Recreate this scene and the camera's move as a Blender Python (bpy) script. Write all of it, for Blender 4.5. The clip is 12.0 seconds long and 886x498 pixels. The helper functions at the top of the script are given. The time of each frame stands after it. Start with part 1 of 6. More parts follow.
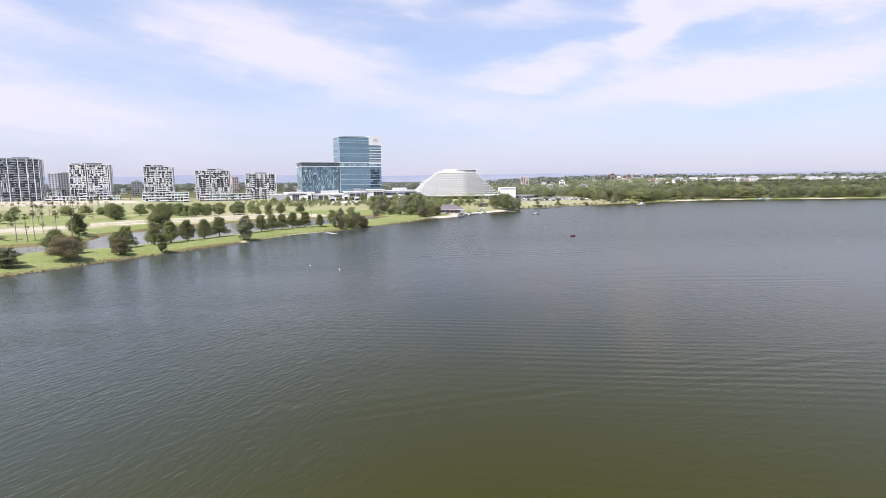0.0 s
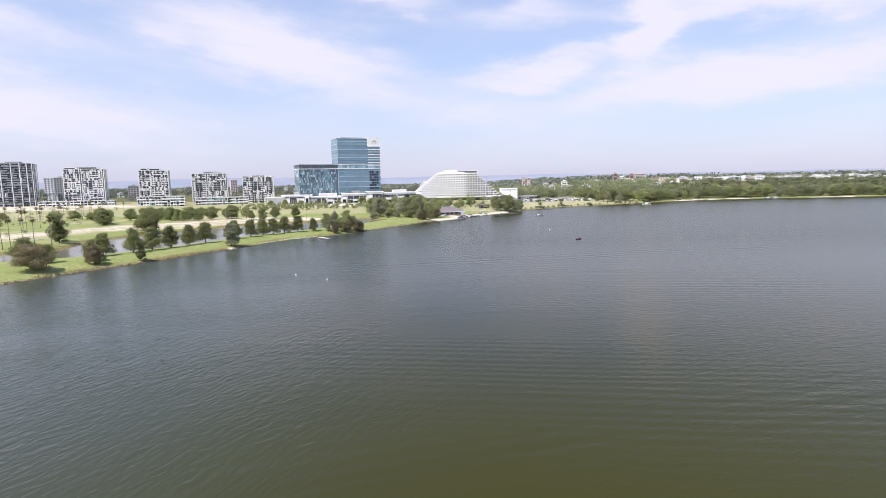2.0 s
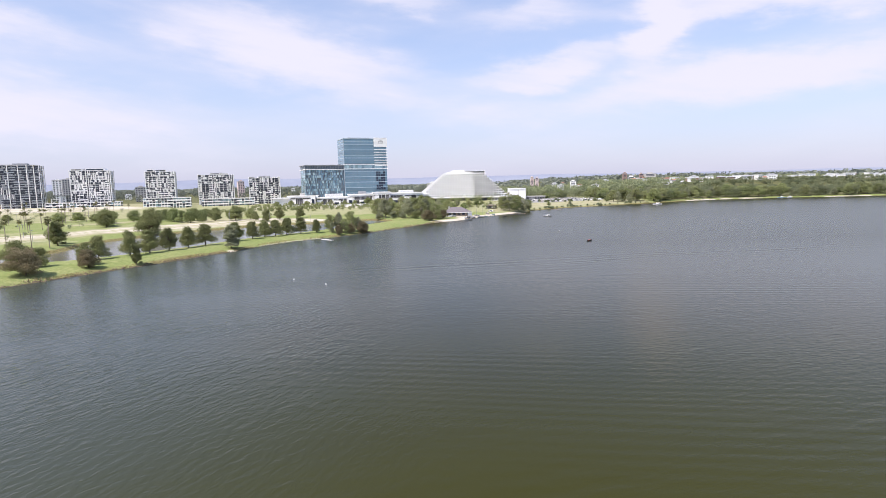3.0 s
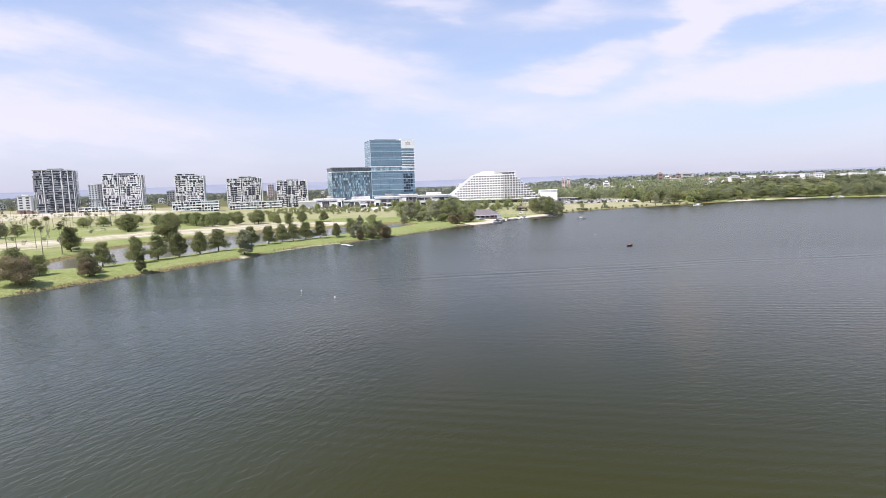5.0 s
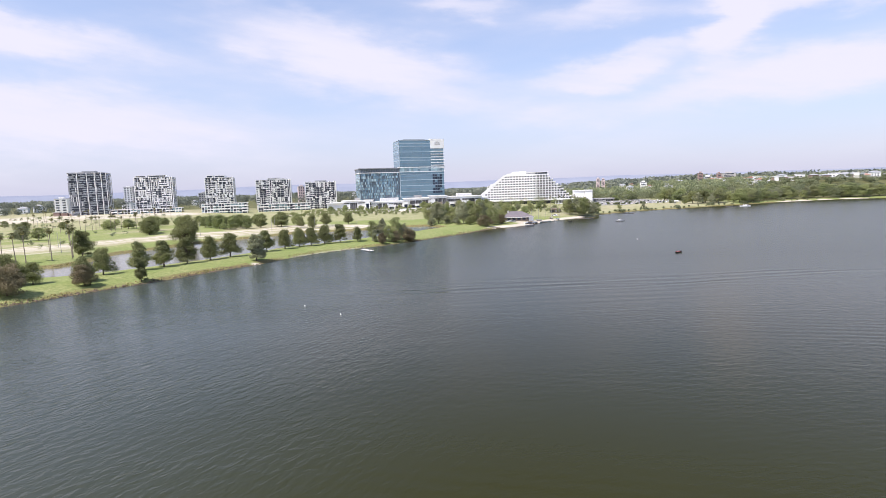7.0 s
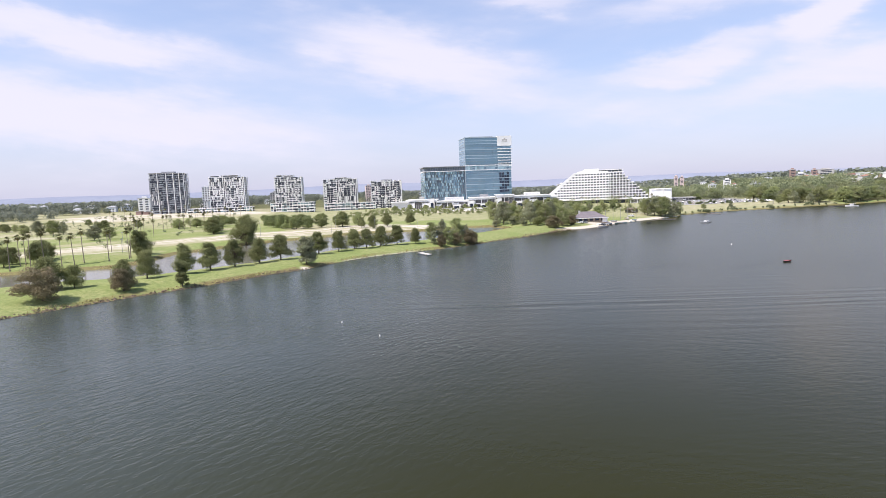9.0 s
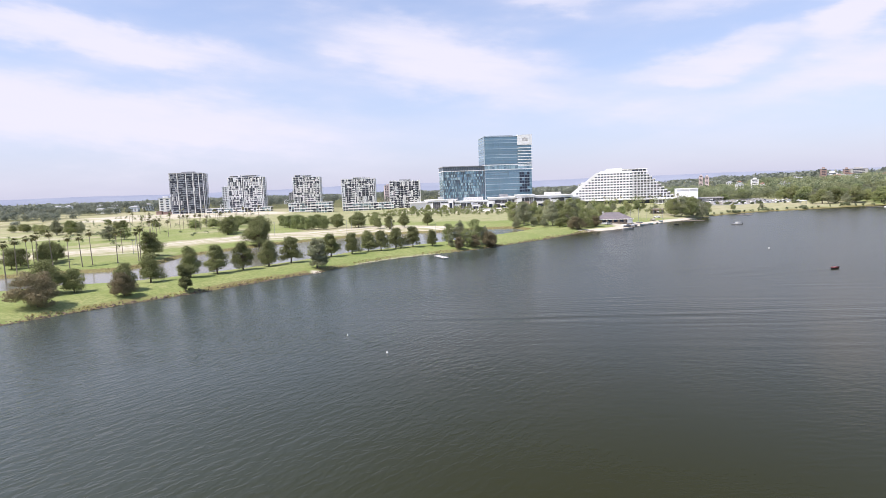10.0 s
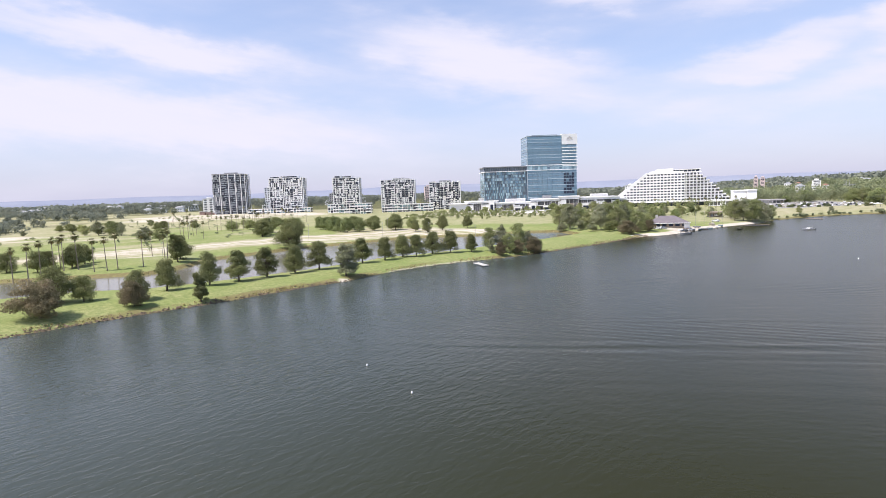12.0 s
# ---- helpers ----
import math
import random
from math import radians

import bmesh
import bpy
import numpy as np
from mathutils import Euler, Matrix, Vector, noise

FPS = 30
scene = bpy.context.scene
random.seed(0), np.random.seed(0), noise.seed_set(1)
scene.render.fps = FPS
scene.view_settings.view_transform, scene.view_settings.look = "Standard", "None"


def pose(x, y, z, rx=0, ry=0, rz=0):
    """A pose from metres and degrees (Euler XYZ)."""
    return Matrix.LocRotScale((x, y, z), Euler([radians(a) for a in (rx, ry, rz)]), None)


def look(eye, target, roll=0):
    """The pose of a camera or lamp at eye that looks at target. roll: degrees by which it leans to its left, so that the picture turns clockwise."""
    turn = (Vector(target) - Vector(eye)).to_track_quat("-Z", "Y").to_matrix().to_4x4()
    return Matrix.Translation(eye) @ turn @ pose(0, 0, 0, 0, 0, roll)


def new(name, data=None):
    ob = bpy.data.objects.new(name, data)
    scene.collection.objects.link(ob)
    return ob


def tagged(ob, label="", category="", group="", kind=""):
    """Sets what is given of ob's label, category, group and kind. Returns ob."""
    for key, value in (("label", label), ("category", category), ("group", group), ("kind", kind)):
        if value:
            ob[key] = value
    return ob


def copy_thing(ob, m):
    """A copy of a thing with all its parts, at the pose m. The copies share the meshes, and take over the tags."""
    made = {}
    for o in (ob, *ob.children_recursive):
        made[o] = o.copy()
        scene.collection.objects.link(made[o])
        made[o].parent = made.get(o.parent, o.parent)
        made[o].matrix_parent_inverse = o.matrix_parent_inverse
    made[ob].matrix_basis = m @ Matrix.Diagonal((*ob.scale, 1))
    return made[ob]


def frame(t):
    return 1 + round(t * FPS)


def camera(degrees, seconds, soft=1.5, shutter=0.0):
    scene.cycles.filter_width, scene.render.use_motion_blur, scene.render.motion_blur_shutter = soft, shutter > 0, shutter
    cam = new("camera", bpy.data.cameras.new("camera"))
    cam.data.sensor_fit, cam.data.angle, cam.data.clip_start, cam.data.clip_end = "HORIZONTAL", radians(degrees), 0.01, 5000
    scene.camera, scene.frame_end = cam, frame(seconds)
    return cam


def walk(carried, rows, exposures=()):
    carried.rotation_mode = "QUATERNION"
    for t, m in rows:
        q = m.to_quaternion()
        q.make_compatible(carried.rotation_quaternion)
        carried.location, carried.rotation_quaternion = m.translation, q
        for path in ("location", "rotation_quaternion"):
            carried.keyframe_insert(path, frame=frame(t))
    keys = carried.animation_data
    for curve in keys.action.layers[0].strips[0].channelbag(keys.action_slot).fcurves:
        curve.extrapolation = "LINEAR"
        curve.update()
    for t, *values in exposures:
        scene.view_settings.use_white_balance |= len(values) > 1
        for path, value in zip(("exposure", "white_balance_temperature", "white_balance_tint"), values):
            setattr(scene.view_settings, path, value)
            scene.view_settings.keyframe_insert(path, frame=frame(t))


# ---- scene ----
cam = camera(77.0, 12.0, soft=0.6)
PATH = [
    (0, (-1.139, 2.888, 26.381), (-1.153, 4.873, 26.141), -0.6),
    (0.5, (-0.797, 6.239, 26.375), (-0.829, 8.224, 26.138), -0.6),
    (1, (-0.472, 9.686, 26.353), (-0.512, 11.672, 26.117), -0.7),
    (1.5, (-0.113, 13.306, 26.308), (-0.139, 15.291, 26.071), -0.9),
    (2, (0.307, 17.077, 26.25), (0.286, 19.063, 26.015), -1.1),
    (2.5, (0.741, 20.949, 26.163), (0.719, 22.935, 25.93), -1.2),
    (3, (1.159, 24.974, 26.063), (1.109, 26.96, 25.83), -1.3),
    (3.5, (1.527, 29.215, 25.949), (1.432, 31.2, 25.719), -1.3),
    (5.5, (2.631, 47.249, 25.366), (2.455, 49.229, 25.145), -1.8),
    (6, (2.775, 51.959, 25.3), (2.57, 53.937, 25.08), -1.8),
    (6.5, (2.805, 56.868, 25.268), (2.566, 58.842, 25.051), -1.9),
    (8.5, (2.083, 76.817, 25.021), (1.66, 78.76, 24.81), -2.0),
    (9, (1.533, 81.801, 25.018), (1.026, 83.724, 24.808), -2.1),
    (9.5, (0.679, 86.806, 25.042), (0.13, 88.718, 24.834), -2.0),
    (10, (-0.323, 91.764, 25.098), (-0.897, 93.669, 24.89), -2.1),
    (10.5, (-1.414, 96.505, 25.151), (-2.0, 98.406, 24.943), -2.2),
    (11, (-2.579, 100.878, 25.19), (-3.176, 102.776, 24.985), -2.3),
    (11.5, (-3.845, 104.784, 25.204), (-4.476, 106.671, 25.001), -2.2),
    (12, (-5.135, 108.381, 25.2), (-5.846, 110.24, 25.001), -2.0),
]
walk(cam, [(t, look(eye, target, roll)) for t, eye, target, roll in PATH], [(0, 0.48, 6600, 16), (12, 0.48, 6600, 16)])

# ---- world, sun, exposure ----
SUN_EL, SUN_AZ = radians(57), math.atan2(-0.70, -0.71)      # the sun stands high over the park bank
sun_dir = Vector((math.cos(SUN_EL) * math.cos(SUN_AZ), math.cos(SUN_EL) * math.sin(SUN_AZ), math.sin(SUN_EL)))
sun = new("sun", bpy.data.lights.new("sun", "SUN"))
sun.data.energy, sun.data.angle, sun.data.color = 4.25, radians(0.6), (1.0, 0.955, 0.89)
sun.matrix_world = sun_dir.to_track_quat("Z", "Y").to_matrix().to_4x4()

world = bpy.data.worlds.new("world")
scene.world = world
world.use_nodes = True


def build_world():
    nt = world.node_tree
    nt.nodes.clear()
    L = nt.links.new
    out = nt.nodes.new("ShaderNodeOutputWorld")
    bg = nt.nodes.new("ShaderNodeBackground")
    bg.inputs["Strength"].default_value = 0.15
    sky = nt.nodes.new("ShaderNodeTexSky")
    sky.sky_type, sky.sun_disc = "NISHITA", False
    sky.sun_elevation, sky.sun_rotation = SUN_EL, math.pi / 2 - SUN_AZ
    sky.air_density, sky.dust_density, sky.ozone_density, sky.altitude = 1.0, 0.5, 3.0, 20
    co = nt.nodes.new("ShaderNodeTexCoord")
    sep = nt.nodes.new("ShaderNodeSeparateXYZ")
    L(co.outputs["Generated"], sep.inputs[0])

    def m(op, a, b=None, c=None):
        n = nt.nodes.new("ShaderNodeMath")
        n.operation = op
        for i, v in enumerate((a, b, c)):
            if v is None:
                continue
            if isinstance(v, (int, float)):
                n.inputs[i].default_value = v
            else:
                L(v, n.inputs[i])
        return n.outputs[0]

    up = m("MAXIMUM", sep.outputs[2], 0.0)
    # azimuth (0 ahead, negative to the left) and elevation, in degrees, combed by the wind
    az0 = m("MULTIPLY", m("ARCTAN2", sep.outputs[0], sep.outputs[1]), 57.2958)
    el0 = m("MULTIPLY", m("ARCSINE", sep.outputs[2]), 57.2958)

    def sky_noise(sx, sy, tilt, detail, rough, shift=0.0):
        comb = nt.nodes.new("ShaderNodeCombineXYZ")
        c, sn = math.cos(radians(tilt)), math.sin(radians(tilt))
        L(m("MULTIPLY_ADD", m("ADD", m("MULTIPLY", az0, c), m("MULTIPLY", el0, sn)), sx, shift), comb.inputs[0])
        L(m("MULTIPLY", m("SUBTRACT", m("MULTIPLY", el0, c), m("MULTIPLY", az0, sn)), sy), comb.inputs[1])
        n = nt.nodes.new("ShaderNodeTexNoise")
        n.inputs["Scale"].default_value, n.inputs["Detail"].default_value, n.inputs["Roughness"].default_value = 1.0, detail, rough
        L(comb.outputs[0], n.inputs["Vector"])
        return n.outputs[0]

    az = m("ADD", az0, m("MULTIPLY", m("SUBTRACT", sky_noise(0.10, 0.30, -8, 5, 0.55), 0.5), 13.0))
    el = m("ADD", el0, m("MULTIPLY", m("SUBTRACT", sky_noise(0.13, 0.34, -4, 6, 0.58, 7.3), 0.5), 4.6))
    cover = None
    for a0, e0, ra, re, tilt, w in CLOUD_AND_FILL_SHEETS:
        da, de = m("SUBTRACT", az, a0), m("SUBTRACT", el, e0)
        c, s = math.cos(radians(tilt)), math.sin(radians(tilt))
        u = m("DIVIDE", m("ADD", m("MULTIPLY", da, c), m("MULTIPLY", de, s)), ra)
        v = m("DIVIDE", m("SUBTRACT", m("MULTIPLY", de, c), m("MULTIPLY", da, s)), re)
        r2 = m("ADD", m("MULTIPLY", u, u), m("MULTIPLY", v, v))
        g = m("MULTIPLY", m("EXPONENT", m("MULTIPLY", m("POWER", r2, 1.35), -0.9)), w)
        cover = g if cover is None else m("ADD", cover, g)
    # streaks and a thin veil inside and between the sheets
    streak = sky_noise(0.07, 0.62, -9, 7, 0.55, 3.1)
    veil = sky_noise(0.05, 0.22, 6, 6, 0.52, 11.7)
    cover = m("MULTIPLY", m("ADD", cover, m("MULTIPLY", m("SUBTRACT", veil, 0.30), 0.85)), m("ADD", m("MULTIPLY", streak, 1.1), 0.45))
    ramp = nt.nodes.new("ShaderNodeMapRange")
    ramp.interpolation_type = "SMOOTHSTEP"
    ramp.inputs["From Min"].default_value, ramp.inputs["From Max"].default_value = -0.05, 1.05
    ramp.inputs["To Max"].default_value = 0.95
    L(cover, ramp.inputs["Value"])
    # milky haze low over the horizon
    haze = m("MULTIPLY", m("EXPONENT", m("MULTIPLY", up, -3.8)), 0.92)
    hz = nt.nodes.new("ShaderNodeMix")
    hz.data_type = "RGBA"
    hz.inputs[7].default_value = HAZE_COLOUR
    L(haze, hz.inputs[0])
    L(sky.outputs[0], hz.inputs[6])
    fac = ramp.outputs[0]
    mix = nt.nodes.new("ShaderNodeMix")
    mix.data_type = "RGBA"
    mix.inputs[7].default_value = CLOUD_COLOUR
    L(fac, mix.inputs[0])
    L(hz.outputs[2], mix.inputs[6])
    L(mix.outputs[2], bg.inputs["Color"])
    L(bg.outputs[0], out.inputs["Surface"])


HAZE_COLOUR = (2.68, 2.84, 3.82, 1)
CLOUD_COLOUR = (4.15, 4.22, 4.85, 1)
# azimuth, elevation, half-length, half-width, tilt (degrees), amount
CLOUD_AND_FILL_SHEETS = (
    (-16.5, 12.7, 12.5, 3.0, -15, 0.9), (-48, 7.4, 20, 2.8, -3, 1.0), (-48, 13.9, 14, 1.5, -7, 0.8), (9.5, 10.8, 8, 1.5, 9, 0.75), (19.5, 13.4, 2.6, 3.2, -20, 0.85),
    (30, 14.6, 12, 1.5, -6, 0.85), (29, 8.8, 14, 1.9, 4, 0.9), (4, 6.6, 7, 1.4, 3, 0.3), (8, 15.8, 6, 1.2, 4, 0.4), (-5, 17, 5, 0.9, -4, 0.4),
    # out of view, added to steer light and water reflections; negative clears the sky
    (-72, 44, 40, 18, 0, 0.7), (20, 38, 46, 13, 0, -0.7), (62, 12, 16, 6, 5, 0.6), (-80, 12, 12, 6, -5, 0.6))
build_world()

# ---- materials ----


def material(name, colour, rough=0.6, metal=0.0, colour2=None, scale=1.0, bump=0.0, bump_scale=None, spec=0.5, detail=5, fine=0.0, per_piece=0.0):
    """A surface with stains at one scale and grain at another; colour2 is the tint of the stains."""
    mat = bpy.data.materials.new(name)
    mat.use_nodes = True
    nt = mat.node_tree
    L = nt.links.new
    b = nt.nodes["Principled BSDF"]
    b.inputs["Roughness"].default_value, b.inputs["Metallic"].default_value = rough, metal
    b.inputs["Specular IOR Level"].default_value = spec
    geo = nt.nodes.new("ShaderNodeNewGeometry")
    n = nt.nodes.new("ShaderNodeTexNoise")
    n.inputs["Scale"].default_value, n.inputs["Detail"].default_value = scale, detail
    L(geo.outputs["Position"], n.inputs["Vector"])
    rp = nt.nodes.new("ShaderNodeMapRange")
    rp.inputs["From Min"].default_value, rp.inputs["From Max"].default_value = 0.35, 0.65
    L(n.outputs[0], rp.inputs["Value"])
    mix = nt.nodes.new("ShaderNodeMix")
    mix.data_type = "RGBA"
    c2 = colour2 or tuple(c * 0.86 for c in colour)
    mix.inputs[6].default_value, mix.inputs[7].default_value = (*colour, 1), (*c2, 1)
    L(rp.outputs[0], mix.inputs[0])
    last = mix.outputs[2]
    if fine or per_piece:
        hsv = nt.nodes.new("ShaderNodeHueSaturation")
        L(last, hsv.inputs["Color"])
        if per_piece:
            src = nt.nodes.new("ShaderNodeObjectInfo").outputs["Random"]
        else:
            src = geo.outputs["Random Per Island"]
        mr = nt.nodes.new("ShaderNodeMapRange")
        amount = per_piece or fine
        mr.inputs["To Min"].default_value, mr.inputs["To Max"].default_value = 1 - amount, 1 + amount
        L(src, mr.inputs["Value"])
        L(mr.outputs[0], hsv.inputs["Value"])
        last = hsv.outputs[0]
    L(last, b.inputs["Base Color"])
    if bump:
        bp = nt.nodes.new("ShaderNodeBump")
        bp.inputs["Strength"].default_value = bump
        n2 = nt.nodes.new("ShaderNodeTexNoise")
        n2.inputs["Scale"].default_value, n2.inputs["Detail"].default_value = bump_scale or scale * 6, 4
        L(geo.outputs["Position"], n2.inputs["Vector"])
        L(n2.outputs[0], bp.inputs["Height"])
        L(bp.outputs[0], b.inputs["Normal"])
    return mat


def leaf_material(name, dark, light, tint=0.17, patch=0.35):
    """Foliage: each leaf has its own shade, and each tree a slightly different green."""
    mat = material(name, dark, 0.75, 0, light, patch, fine=tint, spec=0.08)
    nt = mat.node_tree
    b = nt.nodes["Principled BSDF"]
    src = b.inputs["Base Color"].links[0].from_socket
    hsv = nt.nodes.new("ShaderNodeHueSaturation")
    mr = nt.nodes.new("ShaderNodeMapRange")
    mr.inputs["To Min"].default_value, mr.inputs["To Max"].default_value = 0.8, 1.2
    nt.links.new(nt.nodes.new("ShaderNodeObjectInfo").outputs["Random"], mr.inputs["Value"])
    nt.links.new(src, hsv.inputs["Color"])
    nt.links.new(mr.outputs[0], hsv.inputs["Value"])
    tr = nt.nodes.new("ShaderNodeBsdfTranslucent")
    nt.links.new(hsv.outputs[0], b.inputs["Base Color"])
    nt.links.new(hsv.outputs[0], tr.inputs["Color"])
    mixs = nt.nodes.new("ShaderNodeMixShader")
    mixs.inputs[0].default_value = 0.45
    out = nt.nodes["Material Output"]
    nt.links.new(b.outputs[0], mixs.inputs[1])
    nt.links.new(tr.outputs[0], mixs.inputs[2])
    nt.links.new(mixs.outputs[0], out.inputs["Surface"])
    return mat


def ground_material():
    """Turf, dry grass, sand and a muddy bank, laid out by the masks stored on the ground sheet, with ragged edges."""
    mat = bpy.data.materials.new("turf_and_sand")
    mat.use_nodes = True
    nt = mat.node_tree
    L = nt.links.new
    b = nt.nodes["Principled BSDF"]
    b.inputs["Roughness"].default_value, b.inputs["Specular IOR Level"].default_value = 0.95, 0.1
    geo = nt.nodes.new("ShaderNodeNewGeometry")

    def noise_tex(scale, detail=6, rough=0.6):
        n = nt.nodes.new("ShaderNodeTexNoise")
        n.inputs["Scale"].default_value, n.inputs["Detail"].default_value, n.inputs["Roughness"].default_value = scale, detail, rough
        L(geo.outputs["Position"], n.inputs["Vector"])
        return n.outputs[0]

    def mixc(fac, a, bb):
        n = nt.nodes.new("ShaderNodeMix")
        n.data_type = "RGBA"
        for i, v in ((0, fac), (6, a), (7, bb)):
            if isinstance(v, tuple):
                n.inputs[i].default_value = (*v, 1)
            else:
                L(v, n.inputs[i])
        return n.outputs[2]

    def rng(v, a, c):
        n = nt.nodes.new("ShaderNodeMapRange")
        n.inputs["From Min"].default_value, n.inputs["From Max"].default_value = a, c
        L(v, n.inputs["Value"])
        return n.outputs[0]

    def ragged(attr, amount=0.35):
        a = nt.nodes.new("ShaderNodeAttribute")
        a.attribute_name = attr
        s = nt.nodes.new("ShaderNodeMath")
        s.operation = "MULTIPLY_ADD"
        L(noise_tex(0.35, 8, 0.7), s.inputs[0])
        s.inputs[1].default_value = amount * 2
        t = nt.nodes.new("ShaderNodeMath")
        t.operation = "SUBTRACT"
        L(a.outputs["Fac"], t.inputs[0])
        t.inputs[1].default_value = amount
        L(t.outputs[0], s.inputs[2])
        return rng(s.outputs[0], 0.35, 0.65)

    turf = mixc(rng(noise_tex(0.05), 0.35, 0.65), (0.222, 0.272, 0.090), (0.325, 0.330, 0.150))
    turf = mixc(rng(noise_tex(0.9, 8, 0.75), 0.40, 0.62), turf, (0.165, 0.208, 0.070))
    dry = mixc(rng(noise_tex(0.12, 8, 0.7), 0.35, 0.65), (0.41, 0.37, 0.255), (0.27, 0.275, 0.135))
    sand = mixc(rng(noise_tex(0.25, 8, 0.7), 0.35, 0.65), (0.60, 0.545, 0.46), (0.49, 0.44, 0.36))
    bank = mixc(rng(noise_tex(0.8, 8, 0.75), 0.35, 0.65), (0.15, 0.12, 0.062), (0.23, 0.215, 0.09))
    wood = mixc(rng(noise_tex(0.1, 8, 0.7), 0.35, 0.65), (0.085, 0.10, 0.04), (0.17, 0.16, 0.08))
    tar = mixc(rng(noise_tex(0.3, 8, 0.7), 0.35, 0.65), (0.27, 0.265, 0.25), (0.34, 0.33, 0.30))
    c = mixc(ragged("dry"), turf, dry)
    c = mixc(ragged("wood"), c, wood)
    c = mixc(ragged("sand", 0.25), c, sand)
    c = mixc(ragged("tar", 0.12), c, tar)
    c = mixc(ragged("bank", 0.45), c, bank)
    L(c, b.inputs["Base Color"])
    bp = nt.nodes.new("ShaderNodeBump")
    bp.inputs["Strength"].default_value, bp.inputs["Distance"].default_value = 0.6, 0.25
    L(noise_tex(1.6, 6, 0.7), bp.inputs["Height"])
    L(bp.outputs[0], b.inputs["Normal"])
    return mat


def water_material():
    """Murky river water: olive body colour under a rippled surface, with the long low swell of a boat's wake."""
    mat = bpy.data.materials.new("river_water")
    mat.use_nodes = True
    nt = mat.node_tree
    L = nt.links.new
    b = nt.nodes["Principled BSDF"]
    b.inputs["Roughness"].default_value, b.inputs["IOR"].default_value = 0.09, 1.33
    b.inputs["Specular IOR Level"].default_value = 0.24
    geo = nt.nodes.new("ShaderNodeNewGeometry")

    def mapped(sx, sy, rot):
        mp = nt.nodes.new("ShaderNodeMapping")
        mp.vector_type = "TEXTURE"      # turned first, then stretched along the crests
        mp.inputs["Scale"].default_value, mp.inputs["Rotation"].default_value = (1 / sx, 1 / sy, 1), (0, 0, radians(rot))
        L(geo.outputs["Position"], mp.inputs[0])
        return mp.outputs[0]

    def noise_tex(vec, scale, detail=3, rough=0.5, dist=0.0):
        n = nt.nodes.new("ShaderNodeTexNoise")
        n.inputs["Scale"].default_value, n.inputs["Detail"].default_value = scale, detail
        n.inputs["Roughness"].default_value, n.inputs["Distortion"].default_value = rough, dist
        L(vec, n.inputs["Vector"])
        return n.outputs[0]

    def m(op, a, c=0.0):
        n = nt.nodes.new("ShaderNodeMath")
        n.operation = op
        for i, v in ((0, a), (1, c)):
            if isinstance(v, (int, float)):
                n.inputs[i].default_value = v
            else:
                L(v, n.inputs[i])
        return n.outputs[0]

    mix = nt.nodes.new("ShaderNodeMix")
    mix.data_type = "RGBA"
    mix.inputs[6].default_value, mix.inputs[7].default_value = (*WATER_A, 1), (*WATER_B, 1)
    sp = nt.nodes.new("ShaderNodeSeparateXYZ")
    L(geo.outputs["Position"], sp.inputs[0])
    # olive body colour, paler towards low y, with a ragged edge
    near_mix = nt.nodes.new("ShaderNodeMapRange")
    near_mix.interpolation_type = "SMOOTHSTEP"
    near_mix.inputs["From Min"].default_value, near_mix.inputs["From Max"].default_value = 20, 180
    near_mix.inputs["To Min"].default_value, near_mix.inputs["To Max"].default_value = 1.0, 0.0
    L(m("ADD", sp.outputs[1], m("MULTIPLY", noise_tex(mapped(0.35, 1, 10), 0.03, 5), 60.0)), near_mix.inputs["Value"])
    # blue-grey body colour towards the park bank stands in for reflected sky
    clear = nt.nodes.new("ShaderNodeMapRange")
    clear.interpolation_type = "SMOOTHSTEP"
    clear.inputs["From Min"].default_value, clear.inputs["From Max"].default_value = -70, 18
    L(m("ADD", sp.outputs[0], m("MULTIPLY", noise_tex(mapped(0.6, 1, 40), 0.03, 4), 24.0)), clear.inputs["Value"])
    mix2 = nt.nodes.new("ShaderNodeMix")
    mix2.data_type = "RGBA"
    mix2.inputs[6].default_value = (*WATER_SKY_TONE, 1)
    L(near_mix.outputs[0], mix.inputs[0])
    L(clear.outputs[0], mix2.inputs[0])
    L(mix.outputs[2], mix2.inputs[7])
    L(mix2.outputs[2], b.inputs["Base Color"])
    # ripples in wind patches, chop, and a slow swell
    patch = nt.nodes.new("ShaderNodeMapRange")
    patch.inputs["From Min"].default_value, patch.inputs["From Max"].default_value = 0.35, 0.65
    patch.inputs["To Min"].default_value, patch.inputs["To Max"].default_value = 0.55, 1.25
    L(noise_tex(mapped(0.5, 1, 15), 0.035, 3), patch.inputs["Value"])
    # the breeze roughens the water towards the park bank and leaves the middle of the river calmer
    sep = nt.nodes.new("ShaderNodeSeparateXYZ")
    L(geo.outputs["Position"], sep.inputs[0])
    wind = nt.nodes.new("ShaderNodeMapRange")
    wind.interpolation_type = "SMOOTHSTEP"
    wind.inputs["From Min"].default_value, wind.inputs["From Max"].default_value = -60, 28
    wind.inputs["To Min"].default_value, wind.inputs["To Max"].default_value = 1.05, 0.20
    L(m("ADD", sep.outputs[0], m("MULTIPLY", noise_tex(mapped(1, 1, 0), 0.02, 3), 30.0)), wind.inputs["Value"])
    # the ripples swing from the breeze off the bank round to the run of the river
    run = nt.nodes.new("ShaderNodeMapRange")
    run.interpolation_type = "SMOOTHSTEP"
    run.inputs["From Min"].default_value, run.inputs["From Max"].default_value = -10, 45
